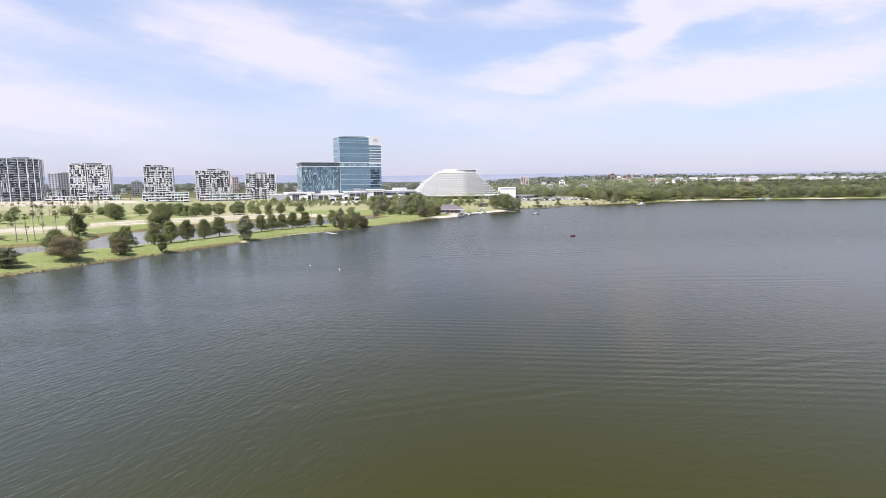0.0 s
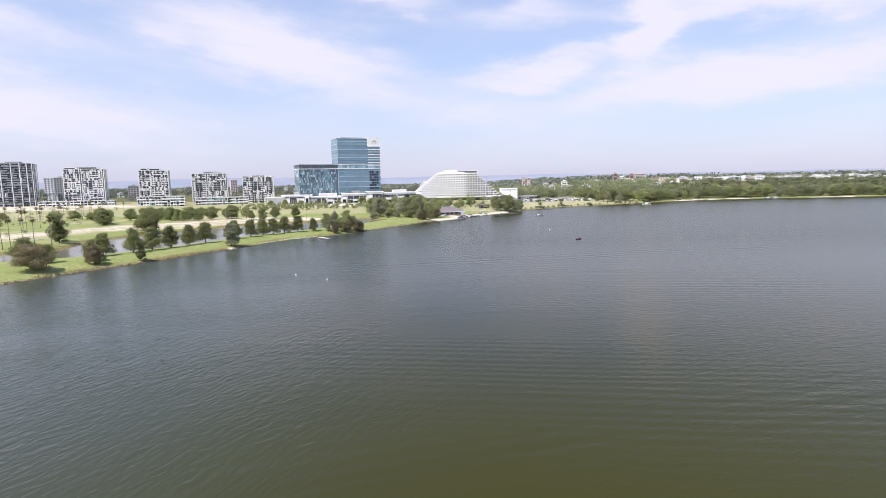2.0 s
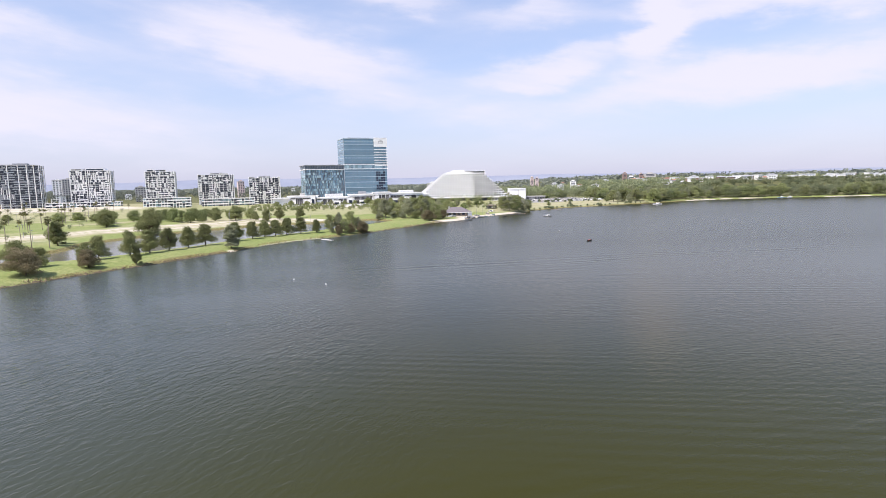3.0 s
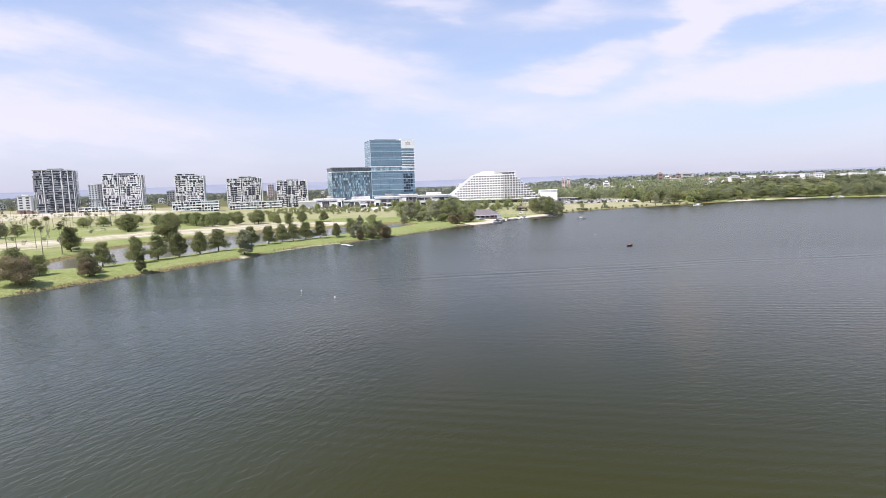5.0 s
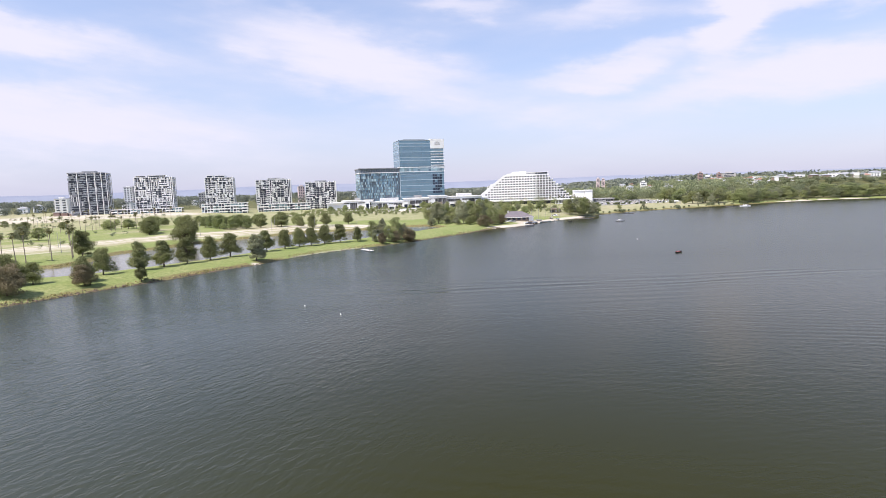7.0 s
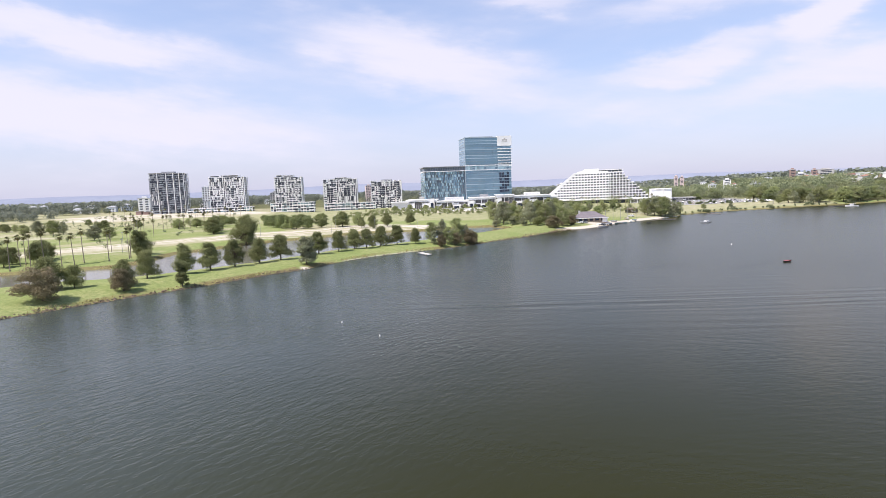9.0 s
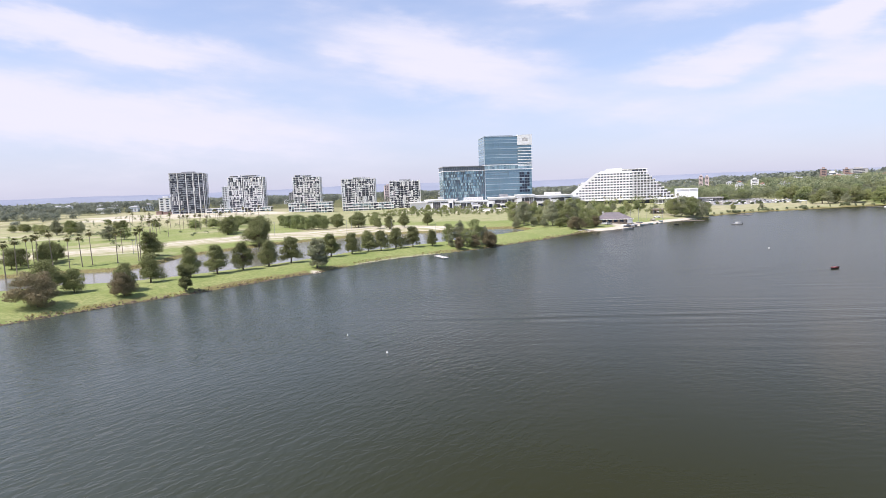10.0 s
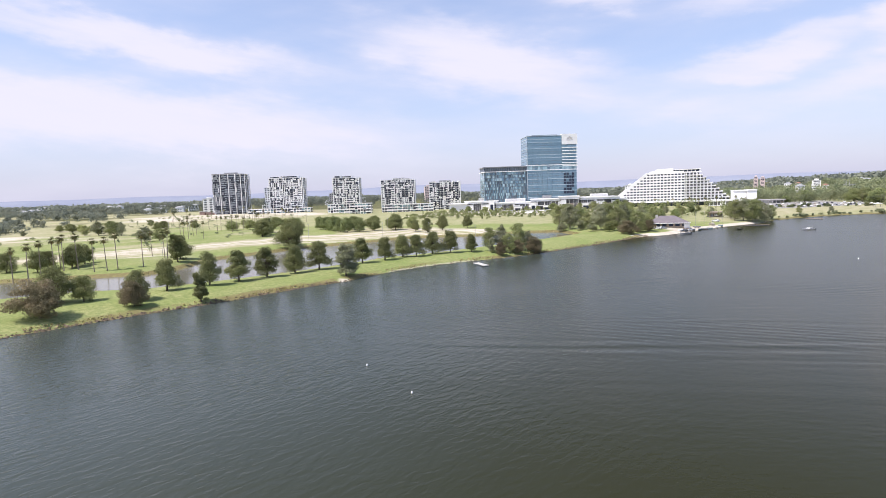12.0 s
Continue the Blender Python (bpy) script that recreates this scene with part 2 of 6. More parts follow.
    L(m("ADD", sp.outputs[0], m("MULTIPLY", noise_tex(mapped(0.6, 1, 40), 0.03, 4), 24.0)), run.inputs["Value"])

    def swing(a, c):
        n = nt.nodes.new("ShaderNodeMix")
        L(run.outputs[0], n.inputs[0]), L(a, n.inputs[2]), L(c, n.inputs[3])
        return n.outputs[0]

    rip = swing(noise_tex(mapped(0.5, 1.0, RIPPLE_TURN), 1.15, 3, 0.5, 0.3), noise_tex(mapped(0.5, 1.0, 18), 1.25, 3, 0.5, 0.3))
    chop = swing(noise_tex(mapped(0.35, 1.0, RIPPLE_TURN + 8), 0.42, 2, 0.5, 0.3), noise_tex(mapped(0.35, 1.0, 10), 0.42, 2, 0.5, 0.3))
    small = m("MULTIPLY", m("ADD", m("MULTIPLY", rip, 0.20), m("MULTIPLY", chop, 0.10)), m("MULTIPLY", patch.outputs[0], wind.outputs[0]))
    wv = nt.nodes.new("ShaderNodeTexWave")
    wv.wave_type, wv.bands_direction = "BANDS", "Y"
    wv.inputs["Scale"].default_value, wv.inputs["Distortion"].default_value = 0.14, 6.0
    wv.inputs["Detail"].default_value, wv.inputs["Detail Scale"].default_value = 2, 0.35
    L(mapped(0.22, 1.0, -6), wv.inputs["Vector"])
    wmask = nt.nodes.new("ShaderNodeMapRange")
    wmask.inputs["From Min"].default_value, wmask.inputs["From Max"].default_value = 0.48, 0.66
    L(noise_tex(mapped(0.3, 1, -6), 0.018, 2), wmask.inputs["Value"])
    swell = m("MULTIPLY", m("MULTIPLY", wv.outputs["Fac"], wmask.outputs[0]), 0.02)
    bp = nt.nodes.new("ShaderNodeBump")
    bp.inputs["Strength"].default_value, bp.inputs["Distance"].default_value = 1.0, 1.0
    # wakes that have spread out and lie on the river as long, low crests
    wander = m("MULTIPLY", m("SUBTRACT", noise_tex(mapped(0.3, 1, 15), 0.035, 3), 0.5), 16.0)
    total = m("ADD", small, swell)
    for x0, y0, turn, wave, wide, long, amp in WAKES:
        c, sn = math.cos(radians(turn)), math.sin(radians(turn))
        dx, dy = m("SUBTRACT", sp.outputs[0], x0), m("SUBTRACT", sp.outputs[1], y0)
        along = m("ADD", m("MULTIPLY", dx, c), m("MULTIPLY", dy, sn))
        off = m("ADD", m("SUBTRACT", m("MULTIPLY", dy, c), m("MULTIPLY", dx, sn)), wander)
        broken = nt.nodes.new("ShaderNodeMapRange")
        broken.inputs["From Min"].default_value, broken.inputs["From Max"].default_value, broken.inputs["To Max"].default_value = 0.38, 0.64, 1.5
        L(noise_tex(mapped(0.35, 1, turn), 0.11, 3), broken.inputs["Value"])
        env = m("MULTIPLY", broken.outputs[0], m("EXPONENT", m("MULTIPLY", m("ADD", m("POWER", m("ABSOLUTE", m("DIVIDE", off, wide), 0), 2.0), m("POWER", m("ABSOLUTE", m("DIVIDE", along, long), 0), 4.0)), -1.0)))
        total = m("ADD", total, m("MULTIPLY", m("MULTIPLY", m("SINE", m("MULTIPLY", off, 6.2832 / wave), 0), env), amp))
    L(total, bp.inputs["Height"])
    L(bp.outputs[0], b.inputs["Normal"])
    # open reaches are ruffled finer than the calm water near by
    fine = nt.nodes.new("ShaderNodeMapRange")
    fine.inputs["From Min"].default_value, fine.inputs["From Max"].default_value = 50, 260
    fine.inputs["To Min"].default_value, fine.inputs["To Max"].default_value = 0.08, 0.24
    L(sp.outputs[1], fine.inputs["Value"])
    L(fine.outputs[0], b.inputs["Roughness"])
    return mat


RIPPLE_TURN = 68
# place, direction of the crests, wavelength, half-width and half-length of the train, height
WAKES = ((70, 216, 12, 5.5, 8, 120, 0.034), (15, 204, 11, 4.2, 24, 45, 0.011), (25, 74, 16, 3.4, 6, 48, 0.013), (40, 236, 10, 4.0, 6, 60, 0.010))
WATER_A, WATER_B, WATER_SKY_TONE = (0.023, 0.023, 0.005), (0.047, 0.0465, 0.006), (0.047, 0.060, 0.053)
M_WATER = water_material()
M_GROUND = ground_material()
M_WHITE = material("white_plaster", (0.88, 0.875, 0.865), 0.7, 0, (0.82, 0.815, 0.80), 0.12, 0.1, 2.0)
M_CONC = material("pale_concrete", (0.52, 0.50, 0.48), 0.8, 0, (0.42, 0.41, 0.40), 0.3, 0.15, 3.0)
M_GREYWALL = material("grey_cladding", (0.30, 0.31, 0.33), 0.6, 0, (0.24, 0.25, 0.27), 0.2)
M_DARKGLASS = material("dark_window_glass", (0.022, 0.030, 0.050), 0.15, 0, (0.04, 0.05, 0.075), 0.25, spec=0.4)
# paler blue-grey than the dark glass: distance haze put into its colour
M_FLATGLASS = material("haze_lifted_window_glass", (0.050, 0.058, 0.082), 0.18, 0, (0.034, 0.040, 0.058), 0.35, spec=0.5)
M_RAIL = material("tinted_balcony_glass", (0.33, 0.36, 0.40), 0.25, 0, (0.27, 0.30, 0.34), 0.3, spec=0.5)
M_SLAB = material("pale_grey_slab", (0.47, 0.49, 0.52), 0.7, 0, (0.40, 0.42, 0.45), 0.3)
M_BLUEGLASS = material("blue_curtain_glass", (0.17, 0.29, 0.37), 0.10, 0.40, (0.22, 0.34, 0.41), 0.10, spec=0.8, per_piece=0.14)
M_PALEGLASS = material("pale_blue_glass", (0.40, 0.54, 0.58), 0.12, 0.30, (0.26, 0.40, 0.46), 0.12, spec=0.8, per_piece=0.3)
M_SPANDREL = material("pale_spandrel", (0.44, 0.52, 0.57), 0.4, 0.1, (0.37, 0.45, 0.50), 0.1)
M_DARKBAND = material("dark_spandrel", (0.10, 0.13, 0.16), 0.35, 0.1, (0.14, 0.17, 0.2), 0.15)
M_BRICK = material("red_brown_brick", (0.36, 0.25, 0.21), 0.85, 0, (0.30, 0.21, 0.18), 0.3)
M_PINK = material("pinkish_plaster", (0.72, 0.58, 0.55), 0.85, 0, (0.64, 0.51, 0.49), 0.2)
M_ROOF_PURPLE = material("slate_purple_roof", (0.20, 0.175, 0.185), 0.75, 0, (0.155, 0.14, 0.15), 0.5, 0.3, 4)
M_ROOF_RED = material("terracotta_roof", (0.38, 0.20, 0.14), 0.8, 0, (0.30, 0.16, 0.12), 0.3, per_piece=0.3)
M_ROOF_GREY = material("grey_metal_roof", (0.45, 0.45, 0.46), 0.5, 0.2, (0.36, 0.36, 0.37), 0.3)
M_WOOD = material("weathered_timber", (0.34, 0.28, 0.22), 0.85, 0, (0.25, 0.20, 0.16), 1.2, 0.3, 8)
M_BARK = material("grey_brown_bark", (0.16, 0.12, 0.09), 0.9, 0, (0.10, 0.08, 0.06), 1.5, 0.4, 8)
M_PALEBARK = material("pale_gum_bark", (0.42, 0.37, 0.31), 0.85, 0, (0.30, 0.25, 0.20), 0.8, 0.2, 6)
M_PALMBARK = material("palm_trunk_bark", (0.30, 0.25, 0.20), 0.9, 0, (0.22, 0.18, 0.14), 1.5, 0.4, 6)
M_ROCK = material("brown_riprap_rock", (0.17, 0.125, 0.08), 0.95, 0, (0.10, 0.078, 0.05), 1.0, 0.4, 5, fine=0.35)
M_REED = leaf_material("dry_reed", (0.60, 0.50, 0.27), (0.47, 0.45, 0.20), 0.35)
M_LEAF_DARK = leaf_material("dark_green_leaves", (0.205, 0.226, 0.103), (0.274, 0.285, 0.136))
M_LEAF_MID = leaf_material("mid_green_leaves", (0.255, 0.290, 0.130), (0.329, 0.353, 0.169))
M_LEAF_LIGHT = leaf_material("light_green_leaves", (0.290, 0.315, 0.145), (0.359, 0.373, 0.189))
M_LEAF_FRESH = leaf_material("fresh_green_leaves", (0.225, 0.270, 0.120), (0.300, 0.335, 0.160))
M_LEAF_BROWN = leaf_material("brown_grey_leaves", (0.256, 0.211, 0.135), (0.221, 0.200, 0.116))
M_LEAF_GREY = leaf_material("grey_green_leaves", (0.265, 0.284, 0.179), (0.328, 0.337, 0.217))
M_LEAF_PALM = leaf_material("palm_fronds", (0.125, 0.132, 0.062), (0.175, 0.170, 0.085))
# distance haze put into leaf colour: lightened here, also greyed in the next
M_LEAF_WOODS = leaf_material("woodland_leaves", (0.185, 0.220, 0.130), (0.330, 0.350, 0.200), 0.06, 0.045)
M_LEAF_HAZED = leaf_material("hazed_woodland_leaves", (0.175, 0.200, 0.165), (0.270, 0.285, 0.220), 0.06, 0.03)
# the blue-grey is distance haze put into the hills' base colour
M_HAZED_HILL = material("hazed_wooded_hill", (0.265, 0.29, 0.355), 1.0, 0, (0.235, 0.26, 0.33), 0.004, spec=0.0)
M_RED = material("red_boat_paint", (0.45, 0.05, 0.04), 0.35)
M_BLACK = material("black_rubber", (0.02, 0.02, 0.022), 0.6)
M_STEEL = material("galvanised_steel", (0.42, 0.42, 0.42), 0.5, 0.6)
M_CAR = [material("white_car_paint", (0.75, 0.75, 0.75), 0.3), material("silver_car_paint", (0.45, 0.46, 0.48), 0.3, 0.3),
         material("dark_car_paint", (0.05, 0.055, 0.07), 0.3), material("beige_car_paint", (0.42, 0.38, 0.32), 0.3)]

# ---- mesh helpers ----


class Geo:
    """Collects vertices and faces, then becomes one mesh."""

    def __init__(self):
        self.v, self.f = [], []

    def face(self, *pts):
        n = len(self.v)
        self.v.extend(pts)
        self.f.append(tuple(range(n, n + len(pts))))

    def box(self, x0, y0, z0, x1, y1, z1):
        n = len(self.v)
        self.v += [(x0, y0, z0), (x1, y0, z0), (x1, y1, z0), (x0, y1, z0), (x0, y0, z1), (x1, y0, z1), (x1, y1, z1), (x0, y1, z1)]
        self.f += [tuple(n + i for i in q) for q in ((0, 3, 2, 1), (4, 5, 6, 7), (0, 1, 5, 4), (1, 2, 6, 5), (2, 3, 7, 6), (3, 0, 4, 7))]
        return self

    def prism(self, outline, y0, y1):
        """An outline in x and z (anticlockwise from the front), drawn back from y0 to y1."""
        n, k = len(self.v), len(outline)
        self.v += [(x, y0, z) for x, z in outline] + [(x, y1, z) for x, z in outline]
        self.f.append(tuple(n + i for i in range(k)))
        self.f.append(tuple(n + k + i for i in reversed(range(k))))
        for i in range(k):
            j = (i + 1) % k
            self.f.append((n + i, n + k + i, n + k + j, n + j))
        return self

    def tube(self, pts, radii, sides=7):
        rings = []
        for i, (p, r) in enumerate(zip(pts, radii)):
            p = Vector(p)
            d = (Vector(pts[min(i + 1, len(pts) - 1)]) - Vector(pts[max(i - 1, 0)])).normalized()
            a = d.orthogonal().normalized()
            c = d.cross(a)
            n = len(self.v)
            self.v += [tuple(p + a * (r * math.cos(2 * math.pi * k / sides)) + c * (r * math.sin(2 * math.pi * k / sides))) for k in range(sides)]
            rings.append(n)
        for n0, n1 in zip(rings, rings[1:]):
            for k in range(sides):
                k2 = (k + 1) % sides
                self.f.append((n0 + k, n0 + k2, n1 + k2, n1 + k))
        self.f.append(tuple(rings[0] + k for k in reversed(range(sides))))
        self.f.append(tuple(rings[-1] + k for k in range(sides)))
        return self

    def mesh(self, name, mat, smooth=False):
        me = bpy.data.meshes.new(name)
        me.from_pydata(self.v, [], self.f)
        if mat:
            me.materials.append(mat)
        if smooth:
            me.polygons.foreach_set("use_smooth", [True] * len(me.polygons))
        me.update()
        return me


def part(name, geo, mat, parent, label="", at=None, smooth=False):
    """One mesh under a thing or a part. geo: a Geo, or a mesh that alike pieces share."""
    me = geo.mesh(name, mat, smooth) if isinstance(geo, Geo) else geo
    ob = new(name, me)
    ob.parent = parent
    if at:
        ob.location = at
    if label:
        ob["label"] = label
    return ob


def thing(name, m, label, category, group="", kind=""):
    ob = new(name)
    ob.empty_display_size = 0.5
    ob.matrix_basis = m
    return tagged(ob, label, category, group, kind)


# ---- ground, river and lagoon ----
SHORE = [(-420, -700), (-300, -300), (-195, 0), (-150, 110), (-131, 163), (-124.5, 177), (-119.5, 189), (-114.5, 201), (-109.5, 211), (-105.5, 219), (-97, 242),
         (-91, 252), (-89.5, 262), (-85.5, 275), (-81, 285), (-72, 298), (-60, 311.5), (-51, 324), (-41, 344), (-31, 361), (-25, 373.5), (-17, 393), (-8, 408),
         (0, 414), (9, 428), (22, 455), (35, 475), (49, 492), (63, 520), (89, 555), (115, 578), (146, 592), (186, 622), (225, 645), (276, 682),
         (325, 702), (370, 712), (434, 712), (503, 710), (560, 713), (900, 735), (1600, 800), (4900, 950)]
RIVER = SHORE + [(4900, -900), (1000, -700), (0, -900)]
LAGOON = [(-340, 120), (-270, 165), (-190, 190), (-172, 206), (-158, 221), (-144, 227), (-137, 235), (-129, 248), (-121, 262), (-114, 280), (-106, 304), (-92, 322),
          (-80, 345), (-66, 372), (-54, 396), (-46, 420), (-60, 440), (-80, 436), (-100, 414), (-136, 404), (-146, 382), (-160, 360), (-169, 350), (-177, 314),
          (-182, 297), (-173, 268), (-172, 253), (-188, 244), (-203, 234), (-225, 222), (-290, 190), (-350, 160)]
TRACK = [(-330, 215), (-263, 259), (-248, 283), (-230, 300), (-220, 322), (-212, 345), (-197, 373), (-172, 388), (-156, 404), (-146, 428), (-117, 420), (-89, 404)]


SITE = [(-560, 545), (-655, 640), (-650, 722), (-400, 742), (-355, 680), (-385, 600), (-460, 560)]


def seg_dist(x, y, line, closed):
    d = np.full(x.shape, 1e9)
    pts = line + [line[0]] if closed else line
    for (ax, ay), (bx, by) in zip(pts, pts[1:]):
        ux, uy = bx - ax, by - ay
        t = np.clip(((x - ax) * ux + (y - ay) * uy) / (ux * ux + uy * uy), 0, 1)
        d = np.minimum(d, np.hypot(x - ax - t * ux, y - ay - t * uy))
    return d


def inside(x, y, poly):
    r = np.zeros(x.shape, bool)
    for (ax, ay), (bx, by) in zip(poly, poly[1:] + poly[:1]):
        if ay != by:
            r ^= ((ay > y) != (by > y)) & (x < (bx - ax) * (y - ay) / (by - ay) + ax)
    return r


def smooth01(v, a, b):
    t = np.clip((v - a) / (b - a), 0, 1)
    return t * t * (3 - 2 * t)


def land(x, y):
    """Height of the ground, and how far inland of the river and of the lagoon it is."""
    x, y = np.asarray(x, float), np.asarray(y, float)
    dr = seg_dist(x, y, SHORE, False) * np.where(inside(x, y, RIVER), -1, 1)
    dl = seg_dist(x, y, LAGOON, True) * np.where(inside(x, y, LAGOON), -1, 1)
    prof = [-60, -8, 0, 1.5, 5, 12, 30, 80]
    hr = np.interp(dr, prof, [-4, -1.6, 0, 0.5, 1.2, 1.9, 2.3, 2.6])
    hl = np.interp(dl, prof, [-2, -1.4, 0, 0.6, 1.3, 1.8, 2.3, 2.6])
    h = np.minimum(hr, hl)
    h = h + smooth01(y, 480, 720) * smooth01(-x, -120, 150) * 0.9 * (dr > 0)
    # the far bank climbs to a low ridge
    h = h + smooth01(dr, 60, 210) * smooth01(x, 150, 420) * 18.0
    h = h + smooth01(dr, 500, 1500) * 5.0
    # a raised sandy building site in front of the flats
    h = h + 3.0 * smooth01(y, 520, 600) * smooth01(-x, 330, 420) * smooth01(-x, -950, -800) * (dr > 0)
    wob = 0.22 * np.sin(x * 0.11 + 1.3) * np.sin(y * 0.093) + 0.12 * np.sin(x * 0.31 + y * 0.23)
    return h + wob * smooth01(np.minimum(dr, dl), 4, 25), dr, dl


def gz(x, y):
    return float(land([x], [y])[0][0])


def axis(lo, hi, step, mids, far):
    """Grid lines: fine between lo and hi, middling to the ends mids, then ever coarser out to far."""
    a = list(np.arange(lo, hi + 0.01, step))
    for sign in (1, -1):
        s, p = step, a[-1] if sign > 0 else a[0]
        end = mids[1] if sign > 0 else mids[0]
        while abs(p) < far:
            near = (p < end) if sign > 0 else (p > end)
            s = min(s * 1.15, 8.0) if near else s * 1.16
            p += sign * s
            p = max(-far, min(far, p))
            a.append(p) if sign > 0 else a.insert(0, p)
    return np.array(a)


def build_ground():
    xs, ys = axis(-262, 58, 1.7, (-330, 600), 4900), axis(135, 470, 1.7, (60, 800), 4900)
    X, Y = np.meshgrid(xs, ys)
    h, dr, dl = land(X.ravel(), Y.ravel())
    x, y = X.ravel(), Y.ravel()
    nx, ny = len(xs), len(ys)
    i = np.arange(nx * ny).reshape(ny, nx)
    quads = np.stack([i[:-1, :-1], i[:-1, 1:], i[1:, 1:], i[1:, :-1]], -1).reshape(-1, 4)
    me = bpy.data.meshes.new("ground")
    me.from_pydata(np.stack([x, y, h], 1).tolist(), [], quads.tolist())
    me.polygons.foreach_set("use_smooth", [True] * len(me.polygons))
    me.materials.append(M_GROUND)
    dt = seg_dist(x, y, TRACK, False)
    strip = (dr > 0) & (y < 345) & (x < -40)
    # ragged vehicle tracks that run side by side, crossing and fading
    patchy = np.sin(x * 0.045 + 0.7) * np.sin(y * 0.06 + 1.1) + 0.5 * np.sin(x * 0.13 - y * 0.08)
    sand = 0.54 - 0.54 * smooth01(dt + 1.5 * patchy, 2.0, 8.0)
    for off, w, k in ((9, 1.6, 0.62), (15, 1.2, 0.55), (22, 1.8, 0.50)):
        sand = np.maximum(sand, (k + 0.22 * patchy) * (1 - smooth01(np.abs(dt - off + 2.0 * np.sin(x * 0.03 + off)), w, w * 2.6)) * (dl > 4) * (dr > 12))
    beach = (1 - smooth01(dr, 2.5, 6)) * smooth01(y, 396, 404) * (1 - smooth01(y, 490, 515)) * (dr > -3)
    beach2 = (1 - smooth01(dr, 2.0, 4.5)) * smooth01(x, 255, 275) * (1 - 0.75 * smooth01(x, 335, 365) * (np.sin(x * 0.05) > -0.2)) * (dr > -3)
    spit = 0.75 * (1 - smooth01(np.hypot(x + 92, y - 252), 1.0, 3.5)) + 0.5 * (1 - smooth01(dr, 0.8, 2.4)) * smooth01(y, 262, 275) * (1 - smooth01(y, 300, 315))
    site = (0.56 + 0.18 * np.sin(x * 0.05) * np.sin(y * 0.07 + 1)) * (1 - smooth01(seg_dist(x, y, SITE, True) * np.where(inside(x, y, SITE), -1, 1), -14, 10))
    plaza = smooth01(y, 585, 610) * (1 - smooth01(y, 800, 900)) * smooth01(-x, 30, 60) * (1 - smooth01(-x, 230, 260)) * (0.50 + 0.08 * patchy)
    yard = 0.62 * (1 - smooth01(np.hypot(x - 12, (y - 440) * 0.8), 10, 20)) * (dr > 2)
    sand = np.maximum.reduce([sand, beach, beach2, spit, site, plaza, yard])
    dry = np.zeros_like(x)
    dry = np.maximum(dry, 0.9 * (1 - smooth01(np.hypot((x + 160) * 0.8 + (y - 425) * 0.3, (y - 425) * 0.9), 24, 42)))
    dry = np.maximum(dry, 0.66 * (1 - smooth01(dt, 14, 30)) * (dl > 3))
    dry = np.maximum(dry, (0.36 + 0.22 * patchy) * smooth01(-x, 120, 200) * smooth01(y, 250, 300))
    dry = np.maximum(dry, (0.50 + 0.16 * patchy + 0.15 * smooth01(-x, 380, 440)) * smooth01(-x, 300, 360) * smooth01(y, 280, 340))
    dry = np.maximum(dry, 0.7 * smooth01(x, 5, 40) * smooth01(dr, 8, 14) * (1 - smooth01(dr, 60, 90)) * (y > 430))
    dry = np.maximum(dry, 0.55 * smooth01(y, 455, 500))
    dry = dry * (1 - smooth01(x, 205, 240))
    bank = (0.55 + 0.3 * np.sin(x * 0.19) * np.sin(y * 0.13)) * (1 - smooth01(dr, 2.2, 5.5)) * (1 - smooth01(x, -60, -30)) * (dr > -6) + (1 - smooth01(dl, 1.5, 6)) * (dl > -6) * 0.85
    bank = np.maximum(bank, (1 - smooth01(dr, 1.5, 4.5)) * smooth01(x, 60, 70))
    bank = np.where((dr < 0.0) | (dl < 0), 1.0, bank) * (1 - np.minimum(1, beach + beach2 + np.clip(spit, 0, 1)))
    wood = np.maximum(smooth01(y, 800, 900), smooth01(dr, 5 + 30 * (x < 240), 12 + 40 * (x < 240)) * smooth01(x, 170, 260))
    wood = np.maximum(wood, smooth01(-x - 0.55 * (y - 423), 515, 560) * smooth01(y, 380, 420) * (0.5 + 0.45 * np.sin(x * 0.021 + 1.0) * np.sin(y * 0.047)))
    sand = np.maximum(sand, (0.5 + 0.2 * patchy) * (1 - smooth01(np.hypot((x + 440) / 120, (y - 370) / 36), 0.6, 1.1)))
    tar = smooth01(dr, 70, 80) * (1 - smooth01(dr, 190, 210)) * smooth01(x, 60, 80) * (1 - smooth01(x, 150, 190))
    for name, vals in (("sand", sand), ("dry", dry), ("bank", bank), ("wood", wood), ("tar", tar)):
        at = me.attributes.new(name, "FLOAT", "POINT")
        at.data.foreach_set("value", np.clip(vals, 0, 1).astype(np.float32))
    me.update()
    return tagged(new("ground", me), "riverside park turf with sandy tracks and dry grass", "ground", kind="structure")


build_ground()
g = Geo()
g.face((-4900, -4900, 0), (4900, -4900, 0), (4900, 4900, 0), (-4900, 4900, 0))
tagged(new("water", g.mesh("water", M_WATER)), "broad river, olive near and grey-blue far off, sky tone painted along one bank", "water", kind="structure")


g = Geo()
g.face(*[(x, y, 0.04) for x, y in LAGOON])
M_LAGOON = material("silty_lagoon_water", (0.17, 0.16, 0.125), 0.16, 0, (0.14, 0.135, 0.10), 0.05, 0.05, 0.6)
tagged(new("lagoon", g.mesh("lagoon", M_LAGOON)), "still silty lagoon behind the lawn", "water", kind="structure")


